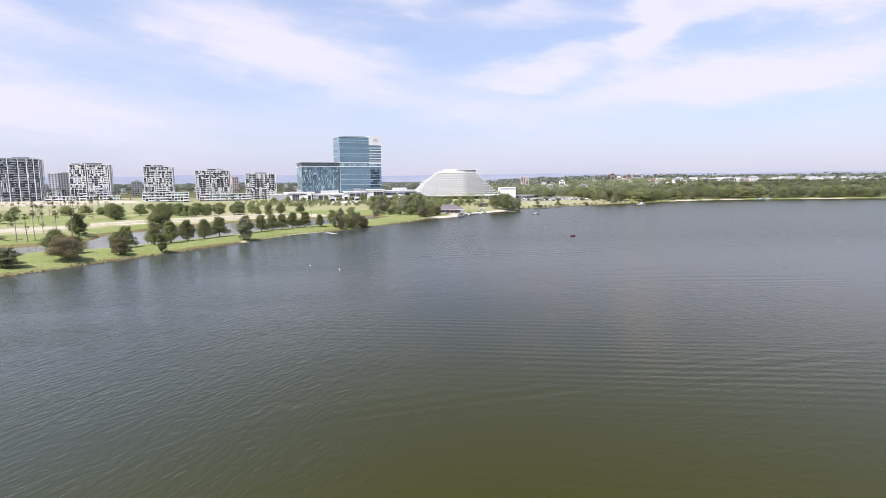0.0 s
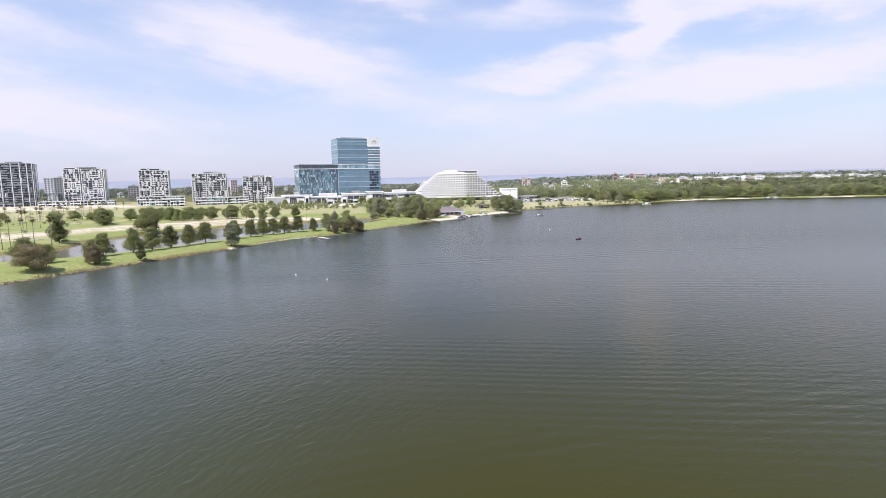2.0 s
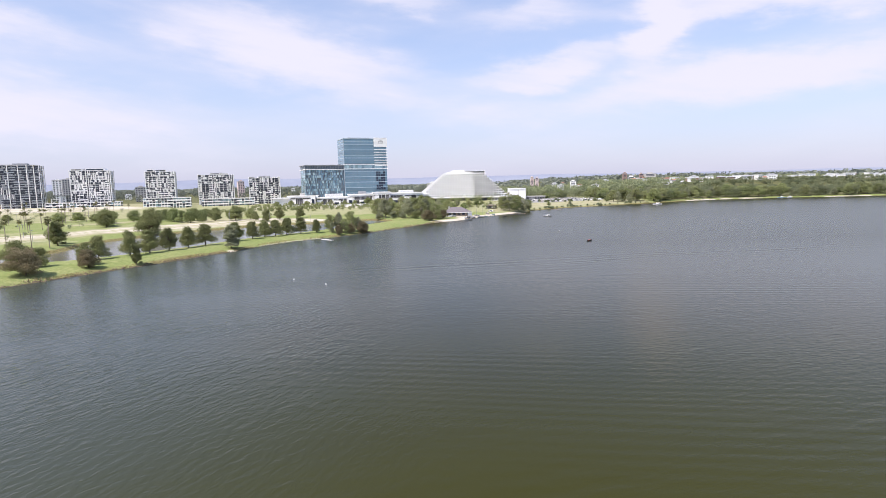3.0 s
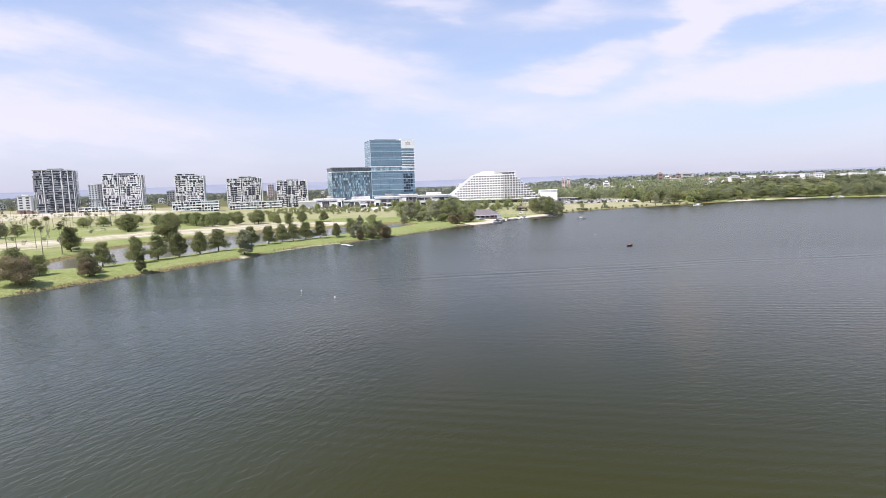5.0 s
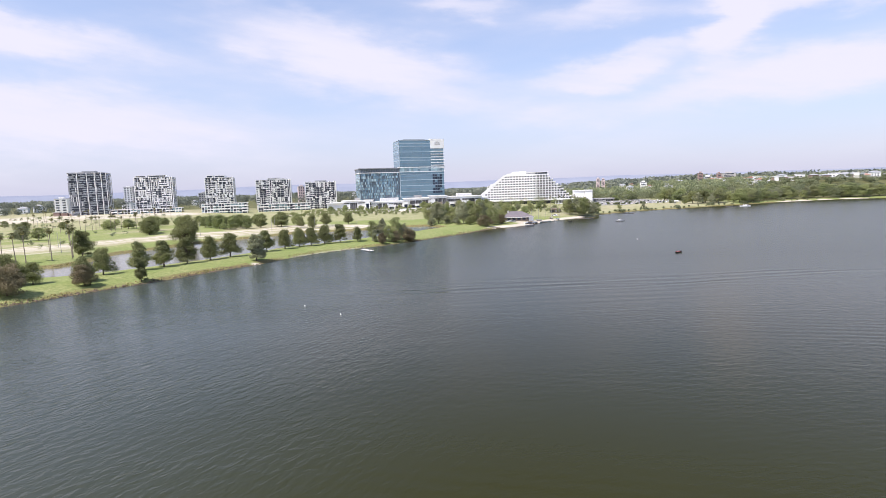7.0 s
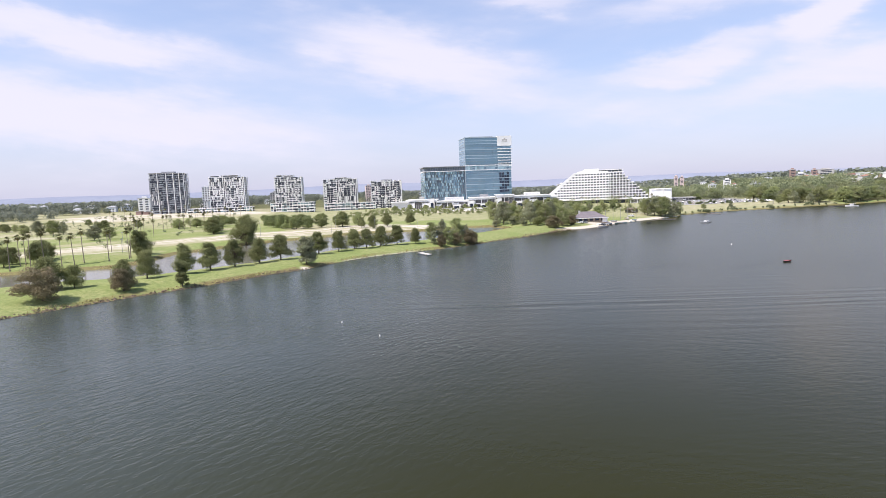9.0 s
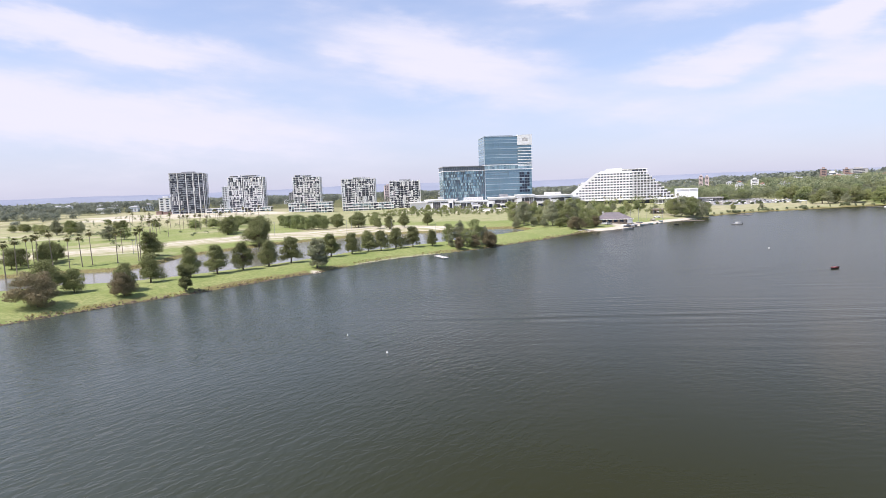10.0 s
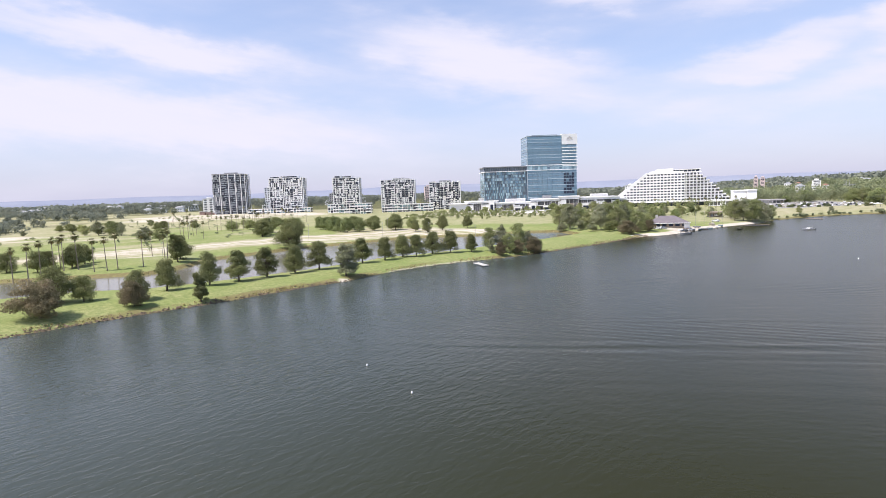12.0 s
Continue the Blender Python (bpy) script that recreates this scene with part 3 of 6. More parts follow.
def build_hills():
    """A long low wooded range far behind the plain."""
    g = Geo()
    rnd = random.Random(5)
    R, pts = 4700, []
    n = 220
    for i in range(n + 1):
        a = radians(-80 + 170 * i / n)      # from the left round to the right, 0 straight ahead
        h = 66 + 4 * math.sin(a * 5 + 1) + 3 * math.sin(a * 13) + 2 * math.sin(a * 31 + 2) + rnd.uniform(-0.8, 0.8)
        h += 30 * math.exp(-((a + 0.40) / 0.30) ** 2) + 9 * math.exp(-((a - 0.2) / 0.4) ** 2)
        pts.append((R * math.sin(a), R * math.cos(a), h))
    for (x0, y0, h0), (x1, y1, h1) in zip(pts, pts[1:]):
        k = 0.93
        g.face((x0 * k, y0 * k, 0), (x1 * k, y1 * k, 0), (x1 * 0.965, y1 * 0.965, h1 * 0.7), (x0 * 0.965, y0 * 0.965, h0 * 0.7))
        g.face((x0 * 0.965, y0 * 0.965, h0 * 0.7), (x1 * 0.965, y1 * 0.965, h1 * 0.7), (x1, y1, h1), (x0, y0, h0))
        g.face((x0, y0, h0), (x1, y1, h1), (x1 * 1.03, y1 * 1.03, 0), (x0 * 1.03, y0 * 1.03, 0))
    tagged(new("backdrop", g.mesh("backdrop", M_HAZED_HILL, True)), "long range of wooded hills, painted hazy blue-grey", "hills", kind="structure")


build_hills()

# ---- trees ----


def leaf_cloud(rnd, clumps, count, size, flat=0.0):
    """Leaf sprays scattered through the clumps (x, y, z, rx, ry, rz): a ragged outline with gaps."""
    g = Geo()
    total = sum(c[3] * c[4] + c[4] * c[5] + c[3] * c[5] for c in clumps)
    for cx, cy, cz, rx, ry, rz in clumps:
        n = int(count * (rx * ry + ry * rz + rx * rz) / total)
        for _ in range(n):
            u, a = rnd.uniform(-1, 1), rnd.uniform(0, 2 * math.pi)
            r = rnd.random() ** 0.30 * rnd.uniform(0.84, 1.24)
            s = math.sqrt(1 - u * u)
            d = Vector((s * math.cos(a), s * math.sin(a), u))
            p = Vector((cx + rx * d.x * r, cy + ry * d.y * r, cz + rz * d.z * r))
            nrm = (d + Vector((rnd.gauss(0, .6), rnd.gauss(0, .6), rnd.gauss(0.25, .6)))).normalized()
            t = nrm.orthogonal().normalized()
            t = (t * math.cos(a * 3) + nrm.cross(t) * math.sin(a * 3)).normalized()
            w = nrm.cross(t)
            L, W = size * rnd.uniform(0.6, 1.3), size * rnd.uniform(0.35, 0.7)
            g.face(tuple(p - t * L), tuple(p - w * W + nrm * 0.1 * L), tuple(p + t * L), tuple(p + w * W + nrm * 0.1 * L))
    return g


def limbs(rnd, h_trunk, clumps, r0, bend=0.3):
    """A tapered trunk that forks into limbs reaching the clumps."""
    g = Geo()
    top = Vector((rnd.uniform(-bend, bend), rnd.uniform(-bend, bend), h_trunk))
    g.tube([(0, 0, -0.4), tuple(top * 0.5 + Vector((rnd.uniform(-.1, .1), 0, 0))), tuple(top)], [r0 * 1.25, r0, r0 * 0.8], 8)
    for cx, cy, cz, rx, ry, rz in clumps:
        e = Vector((cx, cy, cz))
        mid = top.lerp(e, 0.5) + Vector((0, 0, -0.12 * (e - top).length))
        g.tube([tuple(top * 0.96), tuple(mid), tuple(e)], [r0 * 0.55, r0 * 0.32, r0 * 0.08], 5)
    return g


def crown_clumps(rnd, w, h0, h1, n, shape):
    """Clumps for a crown of width w between heights h0 and h1. shape: cone, round, spread or column."""
    out, H = [], h1 - h0
    for i in range(n):
        t = ((i + 0.5) / n) ** 0.9
        z = h0 + H * (0.06 + 0.86 * t) + rnd.uniform(-0.06, 0.06) * H
        if shape == "cone":
            r = w / 2 * (1.02 - 0.78 * t) * (0.8 if t < 0.12 else 1)
        elif shape == "spread":
            r = w / 2 * (0.80 + 0.35 * math.sin(math.pi * t)) * (1 - 0.35 * t)
        elif shape == "oval":
            r = w / 2 * (0.72 + 0.45 * t - 0.30 * t * t) * (1.25 - 0.85 * t)
        elif shape == "column":
            r = w / 2 * (0.95 - 0.4 * t)
        else:
            r = w / 2 * math.sqrt(max(0.12, 1 - (2 * t - 0.8) ** 2))
        a = i * 2.4 + rnd.uniform(-.7, .7)
        off = r * rnd.uniform(0.30, 0.86)
        s = w * rnd.uniform(0.13, 0.24) * (1 - 0.25 * t) * (0.8 if n > 40 else 1.0)
        out.append((off * math.cos(a), off * math.sin(a), z, s * rnd.uniform(0.9, 1.35), s * rnd.uniform(0.9, 1.35), s * (rnd.uniform(0.65, 0.95) if n > 40 else rnd.uniform(0.5, 0.75))))
    return out


TREES = {}


def make_tree(kind, key, label, category, leafmat, barkmat, w, h, trunk, n, shape, count, size, r0):
    """One tree of unit kind, kept for copying: trunk with limbs, and crown."""
    rnd = random.Random(key)
    cl = crown_clumps(rnd, w, trunk, h, n, shape)
    wood, leaves = limbs(rnd, trunk + 0.12 * (h - trunk), cl, r0), leaf_cloud(rnd, cl, count, size)
    return (kind, label, category, wood.mesh("trunk", barkmat, True), leaves.mesh("crown", leafmat), h)


def plant(proto, x, y, h=None, turn=0.0, group="", label="", wide=1.0, dz=0.0):
    kind, lab, cat, wood, leaves, h0 = proto
    s = (h or h0) / h0
    ob = thing(kind, Matrix.Translation((x, y, gz(x, y) - 0.05 + dz)) @ Matrix.Rotation(turn, 4, "Z") @ Matrix.Diagonal((s * wide, s * wide, s, 1)), label or lab, cat, group)
    part("trunk", wood, None, ob)
    part("crown", leaves, None, ob)
    return ob


rt = random.Random(11)
ROW = [make_tree("tree", 100 + i, "dark green park tree with a short trunk on the lawn", "tree", M_LEAF_DARK, M_BARK, 8.0, 9.3, 1.3, 46, sh, 9500, 0.19, 0.22)
       for i, sh in enumerate(("cone", "oval", "cone", "oval"))]
ROUND = [make_tree("tree", 120 + i, "rounded dark green tree in the park", "tree", M_LEAF_DARK, M_BARK, 9, 8, 1.4, 30, "round", 7500, 0.21, 0.22) for i in range(3)]
LIGHT = [make_tree("tree", 140 + i, "broad light green tree on the fairway", "tree", M_LEAF_MID, M_BARK, 12, 11, 1.6, 34, "round", 6500, 0.32, 0.28) for i in range(3)]
FAIR = [make_tree("tree", 150 + i, "fresh green fairway tree with a low crown", "tree", M_LEAF_FRESH, M_BARK, 12, 11, 1.2, 34, "round", 6500, 0.32, 0.26) for i in range(3)]
BIG = make_tree("tree", 170, "large dark green spreading tree by the track", "tree", M_LEAF_DARK, M_BARK, 16, 15, 2.0, 60, "round", 16000, 0.26, 0.4)
GUM = [make_tree("gum_tree", 160 + i, "tall grey-green gum tree with pale trunks", "tree", (M_LEAF_LIGHT, M_LEAF_GREY, M_LEAF_MID)[i], M_PALEBARK, 11, 14, 1.9, 30, "round", 6500, 0.27, 0.24) for i in range(3)]
SHORE_TREE = [make_tree("shore_tree", 180 + i, "dense grey-green tree leaning over the river's edge", "tree", M_LEAF_GREY if i else M_LEAF_DARK, M_BARK, 6.2, 9, 0.6, 34, "column", 8000, 0.20, 0.2) for i in range(2)]
BROWN = [make_tree("shore_bush", 200 + i, "brown-leaved bushy tree on the river bank", "tree", M_LEAF_BROWN, M_BARK, 11, 8, 0.8, 26, "spread", 11000, 0.21, 0.24) for i in range(2)]


def build_trees():
    # the row along the lawn between river and lagoon
    for i, (x, y, h) in enumerate(((-117.8, 236.6, 9.5), (-114.8, 245.4, 9.1), (-111.5, 255, 9.0), (-108, 263, 9.6), (-101, 279.5, 9.1), (-96.8, 288.6, 8.4), (-93.8, 297.4, 8.4),
                                   (-89.2, 300, 8.6), (-85.8, 307.5, 9.0), (-79.8, 312, 8.6), (-72.6, 316, 7.0))):
        plant(ROW[i % 4], x, y, h, rt.uniform(0, 6), "row of park trees", wide=rt.uniform(1.02, 1.18))
    plant(ROW[1], -127, 219.5, 8.6, 1.0, "row of park trees", wide=1.05)
    plant(ROW[2], -120.5, 228, 9.4, 2.0, "row of park trees")
    plant(ROUND[1], -135.2, 202.3, 6.6, 0.9, "", "small green tree standing on the lawn", wide=0.85)
    plant(ROUND[2], -139.8, 198.3, 8.4, 2.2, "", "dark green tree behind a brown bush", wide=1.0)
    plant(BROWN[0], -128.6, 187.4, 8.2, 0.3, wide=1.0)
    plant(BROWN[1], -119.5, 203, 6.2, 1.3, "", "small brown-grey tree on the lawn", wide=0.72)
    plant(ROUND[1], -123.5, 207.5, 7.6, 2.6, "", "dark green tree beside a brown-grey one", wide=0.72)
    plant(SHORE_TREE[0], -110, 214, 7.6, 0.0, "", wide=0.82)
    plant(SHORE_TREE[1], -94, 256.5, 10.2, 1.0, "", wide=1.12)
    plant(ROUND[0], -150, 176, 8.4, 3.0)
    plant(ROUND[1], -148, 160, 8.0, 1.0, "", "dark green tree on the lawn by the lagoon")
    plant(SHORE_TREE[1], -136.2, 171.5, 6.4, 2.5, "", "grey-green bushy tree at the river's edge", wide=1.9)
    # group at the end of the lawn
    for i, (x, y, h, w, p) in enumerate(((-66.5, 320, 10.0, 0.78, GUM[2]), (-62, 323, 10.8, 0.78, GUM[1]), (-60.5, 315, 5.2, 0.62, BROWN[1]), (-56.5, 328, 11.6, 0.78, GUM[2]), (-58.5, 320, 8.4, 0.8, GUM[2]),
                                         (-53, 329, 8.4, 0.85, GUM[1]), (-50, 327, 6.6, 0.75, BROWN[0]), (-64.5, 317, 6.2, 0.8, SHORE_TREE[1]), (-55.5, 322, 5.4, 0.7, BROWN[1]), (-49, 331.5, 5.4, 0.8, GUM[0]))):
        plant(p, x, y, h, i * 1.1, "tree group at the lawn's end", wide=w)
    # gums round the head of the lagoon
    for i, (x, y, h) in enumerate(((-60, 452, 14.5), (-52, 442, 15.5), (-50, 462, 13), (-42, 440, 9.5), (-33, 428, 14), (-30, 447, 14.5), (-24, 424, 13), (-22, 440, 14.0), (-14, 424, 11),
                                   (-10, 436, 9), (-38, 470, 13), (-20, 468, 12), (-6, 475, 11), (-14, 500, 11))):
        plant(GUM[i % 3], x, y, h, i * 1.7, "gum trees by the lagoon", wide=1.0 if h > 10 else 1.2)
    plant(BROWN[1], -17.5, 405, 7.0, 0.4, "", "brown-grey tree above the rocky shore")
    plant(BROWN[0], -8, 420, 6.0, 2.0, "", "dull green bushy tree beside the boat shed", wide=0.8)
    # big dark tree and fairway trees
    plant(BIG, -172.5, 337, 15.5, 0.2)
    plant(ROUND[2], -180, 345, 9, 0.9, "", "dark green tree under a larger one")
    plant(ROUND[1], -232, 390, 10.6, 1.4, "", wide=1.12)
    plant(LIGHT[2], -252, 420, 11, 1.4, "", wide=1.1)
    for i, (x, y, h, w) in enumerate(((-227, 447, 8.4, 1.0), (-218, 439, 9.2, 0.95), (-208, 433, 9.8, 1.0), (-199, 427, 8.8, 0.9), (-190, 421, 9.8, 1.05), (-183, 424, 9.0, 1.0), (-240, 436, 9, 1.1), (-214, 448, 9, 1.1),
                                      (-176, 431, 10.2, 0.9), (-163, 436, 10.6, 1.0), (-156, 447, 8.6, 1.0), (-238, 400, 9.4, 1.05), (-168, 441, 8.6, 1.0), (-196, 440, 9.4, 1.1))):
        plant((FAIR if i < 8 else LIGHT)[i % 3], x, y, h, i * 0.8, "fairway trees", wide=w)
    for i, (x, y, h, w) in enumerate(((-145.5, 428, 6.8, 0.8), (-135, 422, 9.2, 0.7), (-129.5, 434, 8.8, 0.8), (-119, 452, 7.8, 0.95))):
        plant(ROUND[i % 3], x, y, h, i, "round trees on the fairway", wide=w)
    # dark pine-like tree and a clump behind the palms
    plant(SHORE_TREE[0], -184, 278, 11.5, 0.5, "", "tall dark tree beside the lagoon", wide=0.95)
    plant(ROUND[0], -190, 285, 8.5, 1.5, "", "dark tree beside the palms")
    for i, (x, y, h) in enumerate(((-214, 243, 7.5), (-219, 250, 7), (-210, 253, 8), (-213, 257, 8.5), (-218, 264, 7.5), (-236, 236, 9), (-246, 228, 9), (-226, 240, 7.5))):
        plant(ROUND[i % 3], x, y, h, i, "dark trees among the palms", wide=0.95)


build_trees()


def build_more_trees():
    for i, (x, y, h) in enumerate(((42, 502, 13), (47, 504, 14.5), (52, 503, 15), (55, 510, 14.5), (60, 508, 12.5), (66, 528, 10), (41, 513, 12), (51, 518, 14))):
        plant(GUM[i % 3], x, y, h, i * 1.3, "gum trees above the beach", wide=0.95)
    for i, (x, y, h) in enumerate(((-2, 520, 10), (8, 530, 9), (-12, 545, 11), (14, 556, 9), (2, 570, 10), (-24, 560, 11), (22, 590, 9), (-34, 600, 11), (-8, 610, 10), (14, 628, 10),
                                   (-46, 640, 11), (-26, 655, 11), (2, 668, 9), (26, 690, 8), (-60, 560, 9), (-75, 590, 9), (34, 560, 8), (28, 610, 8))):
        plant((FAIR + GUM)[i % 6], x, y, h * 0.74, i * 0.9, "trees before the stepped hotel", wide=1.05)
    for i, (x, y, h) in enumerate(((-212, 684, 6), (-196, 688, 7), (-178, 692, 6), (-160, 694, 5), (-148, 690, 7), (-133, 694, 6), (-120, 692, 5), (-104, 690, 8), (-92, 694, 7), (-78, 700, 8),
                                   (-66, 704, 9), (-54, 712, 8), (-42, 722, 9), (-34, 728, 8), (-86, 684, 7), (-62, 690, 9))):
        plant((LIGHT + GUM)[i % 6], x, y, h, i * 1.3, "trees before the podium", wide=1.15)
    for i, (x, y, h) in enumerate(((-45, 432, 6), (-37, 422, 5.5), (-28, 418, 5), (-20, 415, 6), (-56, 436, 6), (-12, 416, 5))):
        plant((SHORE_TREE[1], GUM[1], ROUND[0])[i % 3], x, y, h, i, "gum trees by the lagoon", "low grey-green bushy tree under the gums", wide=1.4)
    r = random.Random(71)
    # grove of tall trees, a broad dull tree and clumps of shrub on the golf course
    for i, (x, y, h) in enumerate(((-408, 405, 9), (-400, 410, 11), (-392, 404, 12), (-384, 408, 11.5), (-376, 402, 12), (-370, 405, 11), (-388, 416, 10))):
        plant(GUM[(i * 2) % 3], x, y, h * 0.95, i * 1.1, "grove on the golf course", wide=0.85 if i % 2 else 1.1)
    plant(GUM[1], -286, 352, 9.5, 0.4, "", "broad dull grey-green tree on the golf course", wide=1.5)
    plant(GUM[2], -279, 356, 8, 1.4, "", "broad dull grey-green tree on the golf course", wide=1.3)
    for i, (x, y, h) in enumerate(((-500, 450, 6), (-490, 452, 7), (-478, 446, 6.5), (-460, 440, 7), (-470, 400, 5), (-455, 445, 6), (-390, 455, 6), (-410, 480, 7), (-365, 470, 6), (-340, 500, 6), (-440, 500, 6), (-470, 520, 7))):
        plant((ROUND + GUM)[i % 6], x, y, h, i, "shrubby trees on the golf course", wide=1.3)
    for i in range(9):
        x, y = r.uniform(-300, -210), r.uniform(420, 470) + r.uniform(0, 60)
        plant(LIGHT[i % 3], x - 10, y + 15, r.uniform(5, 9), i, "fairway trees", wide=1.25)
    for i, (x, y, h) in enumerate(((92, 575, 5), (118, 600, 4), (166, 640, 6), (176, 648, 12), (186, 650, 13), (204, 660, 12), (216, 668, 11), (226, 676, 13))):
        plant((GUM + ROUND)[i % 6], x, y, h, i * 1.2, "trees on the far lawn", wide=1.2)


build_more_trees()


def build_bank_trees():
    """Trees of many greens that stand one by one along the far water's edge."""
    r = random.Random(83)
    kinds = (GUM[1], LIGHT[0], FAIR[1], GUM[0], GUM[2], FAIR[0], GUM[0], FAIR[2], GUM[1], LIGHT[1])
    pts = [p for p in SHORE if 180 < p[0] < 600]
    for (ax, ay), (bx, by) in zip(pts, pts[1:]):
        L = math.hypot(bx - ax, by - ay)
        for k in range(int(L / 8.5)):
            t, o = (k + r.uniform(0.1, 0.9)) / (L / 8.5), r.uniform(5, 24)
            x, y = ax + (bx - ax) * t - (by - ay) / L * o, ay + (by - ay) * t + (bx - ax) / L * o
            plant(kinds[int(r.random() * 10)], x, y, r.uniform(9, 15.5), r.uniform(0, 6), "trees along the far bank", "spreading tree on the far river bank", wide=r.uniform(0.95, 1.35))


    # the wooded edge of the car park and the slope behind it
    for i in range(58):
        x, y = r.uniform(118, 330), r.uniform(700, 800)
        if x < 175 and y < 768 or x > 175 and y < 690:
            continue
        plant(kinds[i % 10], x, y, r.uniform(8, 14), i * 0.7, "trees behind the car park", "broad tree behind the riverside car park", wide=r.uniform(1.0, 1.35))


build_bank_trees()


def make_palm(key):
    """A fan palm: slender ringed trunk, a skirt of dry fronds and a round head."""
    rnd = random.Random(key)
    H = 14.0
    trunk = Geo().tube([(0, 0, -0.3), (0.1, 0, 0.6), (rnd.uniform(-.2, .2), rnd.uniform(-.2, .2), H * 0.5), (rnd.uniform(-.3, .3), rnd.uniform(-.3, .3), H)], [0.36, 0.22, 0.16, 0.14], 8)
    tx, ty, _ = trunk.v[-1]
    fr, dryf = Geo(), Geo()
    for i in range(34):
        a, e = rnd.uniform(0, 6.283), rnd.uniform(-1.0, 1.3)
        L = rnd.uniform(1.7, 2.3)
        d = Vector((math.cos(a) * math.cos(e), math.sin(a) * math.cos(e), math.sin(e)))
        side = d.cross(Vector((0, 0, 1))).normalized()
        base, up = Vector((tx, ty, H)), side.cross(d)
        mid, end = base + d * L * 0.6, base + d * L + Vector((0, 0, -0.22 * L))
        for k in range(-3, 4):
            o = side * (0.21 * k) + up * (-0.03 * k * k)
            fr.face(tuple(base + d * 0.35), tuple(mid + o - side * 0.06), tuple(end + o * 2.2 - d * 0.05 * abs(k)), tuple(mid + o + side * 0.06))
    for i in range(26):
        a = rnd.uniform(0, 6.283)
        d = Vector((math.cos(a), math.sin(a), 0))
        s = Vector((-d.y, d.x, 0))
        p, q = Vector((tx, ty, H - 0.2)) + d * 0.2, Vector((tx, ty, H - rnd.uniform(1.2, 2.1))) + d * rnd.uniform(0.45, 0.8)
        dryf.face(tuple(p), tuple((p + q) / 2 - s * 0.22 + d * 0.2), tuple(q), tuple((p + q) / 2 + s * 0.22 + d * 0.2))
    return (trunk.mesh("trunk", M_PALMBARK, True), fr.mesh("crown", M_LEAF_PALM), dryf.mesh("dry_skirt", M_REED))


PALMS = [make_palm(300 + i) for i in range(3)]


def plant_palm(i, x, y, h, group):
    s = h / 15.5
    ob = thing("palm_tree", Matrix.Translation((x, y, gz(x, y))) @ Matrix.Rotation(i * 1.9, 4, "Z") @ pose(0, 0, 0, 1.5 * math.sin(i * 2.1), 1.5 * math.cos(i * 1.3), 0) @ Matrix.Diagonal((s, s, s, 1)),
               "tall fan palm with a slender bare trunk", "palm tree", group)
    t, c, d = PALMS[i % 3]
    part("trunk", t, None, ob), part("crown", c, None, ob), part("dry_skirt", d, None, ob)


def build_palms():
    near = ((-205, 229), (-202, 232), (-204.5, 238), (-211, 247), (-206, 247), (-203, 250.5), (-193, 249), (-190.5, 252), (-190, 256), (-183.5, 261.5), (-212, 250), (-210, 289), (-185, 274), (-182, 270),
            (-213, 222), (-222, 216), (-232, 214))
    for i, (x, y) in enumerate(near):
        plant_palm(i, x, y, 13.2 + 0.9 * math.sin(i * 1.7) - (1.6 if i == 11 else 0), "palms along the lagoon")
    course = ((-321, 412), (-325, 423), (-296, 399), (-264, 375), (-346, 466), (-316, 443), (-332, 470), (-288, 427), (-294, 439), (-299, 452), (-291, 458), (-305, 477), (-298, 404), (-273, 372),
              (-254, 350), (-318, 449), (-330, 483), (-371, 552), (-347, 525), (-357, 549), (-338, 531), (-341, 545), (-334, 557), (-380, 560), (-325, 540), (-318, 562))
    for i, (x, y) in enumerate(course):
        plant_palm(i + 3, x, y, 11.8 + 1.2 * math.sin(i * 1.9), "palms on the golf course")
    for i in range(12):
        plant_palm(i + 1, -490 + 11.5 * i + 3 * math.sin(i * 5), 565 + 4.5 * i + 9 * math.sin(i * 2.3), 11.5 + 1.5 * math.sin(i * 1.3), "palms in front of the flats")
    for i, (x, y) in enumerate(((-420, 520), (-432, 512), (30, 640), (36, 648), (44, 640), (50, 655), (24, 655), (60, 650), (-5, 660), (10, 650))):
        plant_palm(i, x, y, 12 + math.sin(i * 2), "palms by the hotel" if x > -100 else "palms on the golf course")


build_palms()


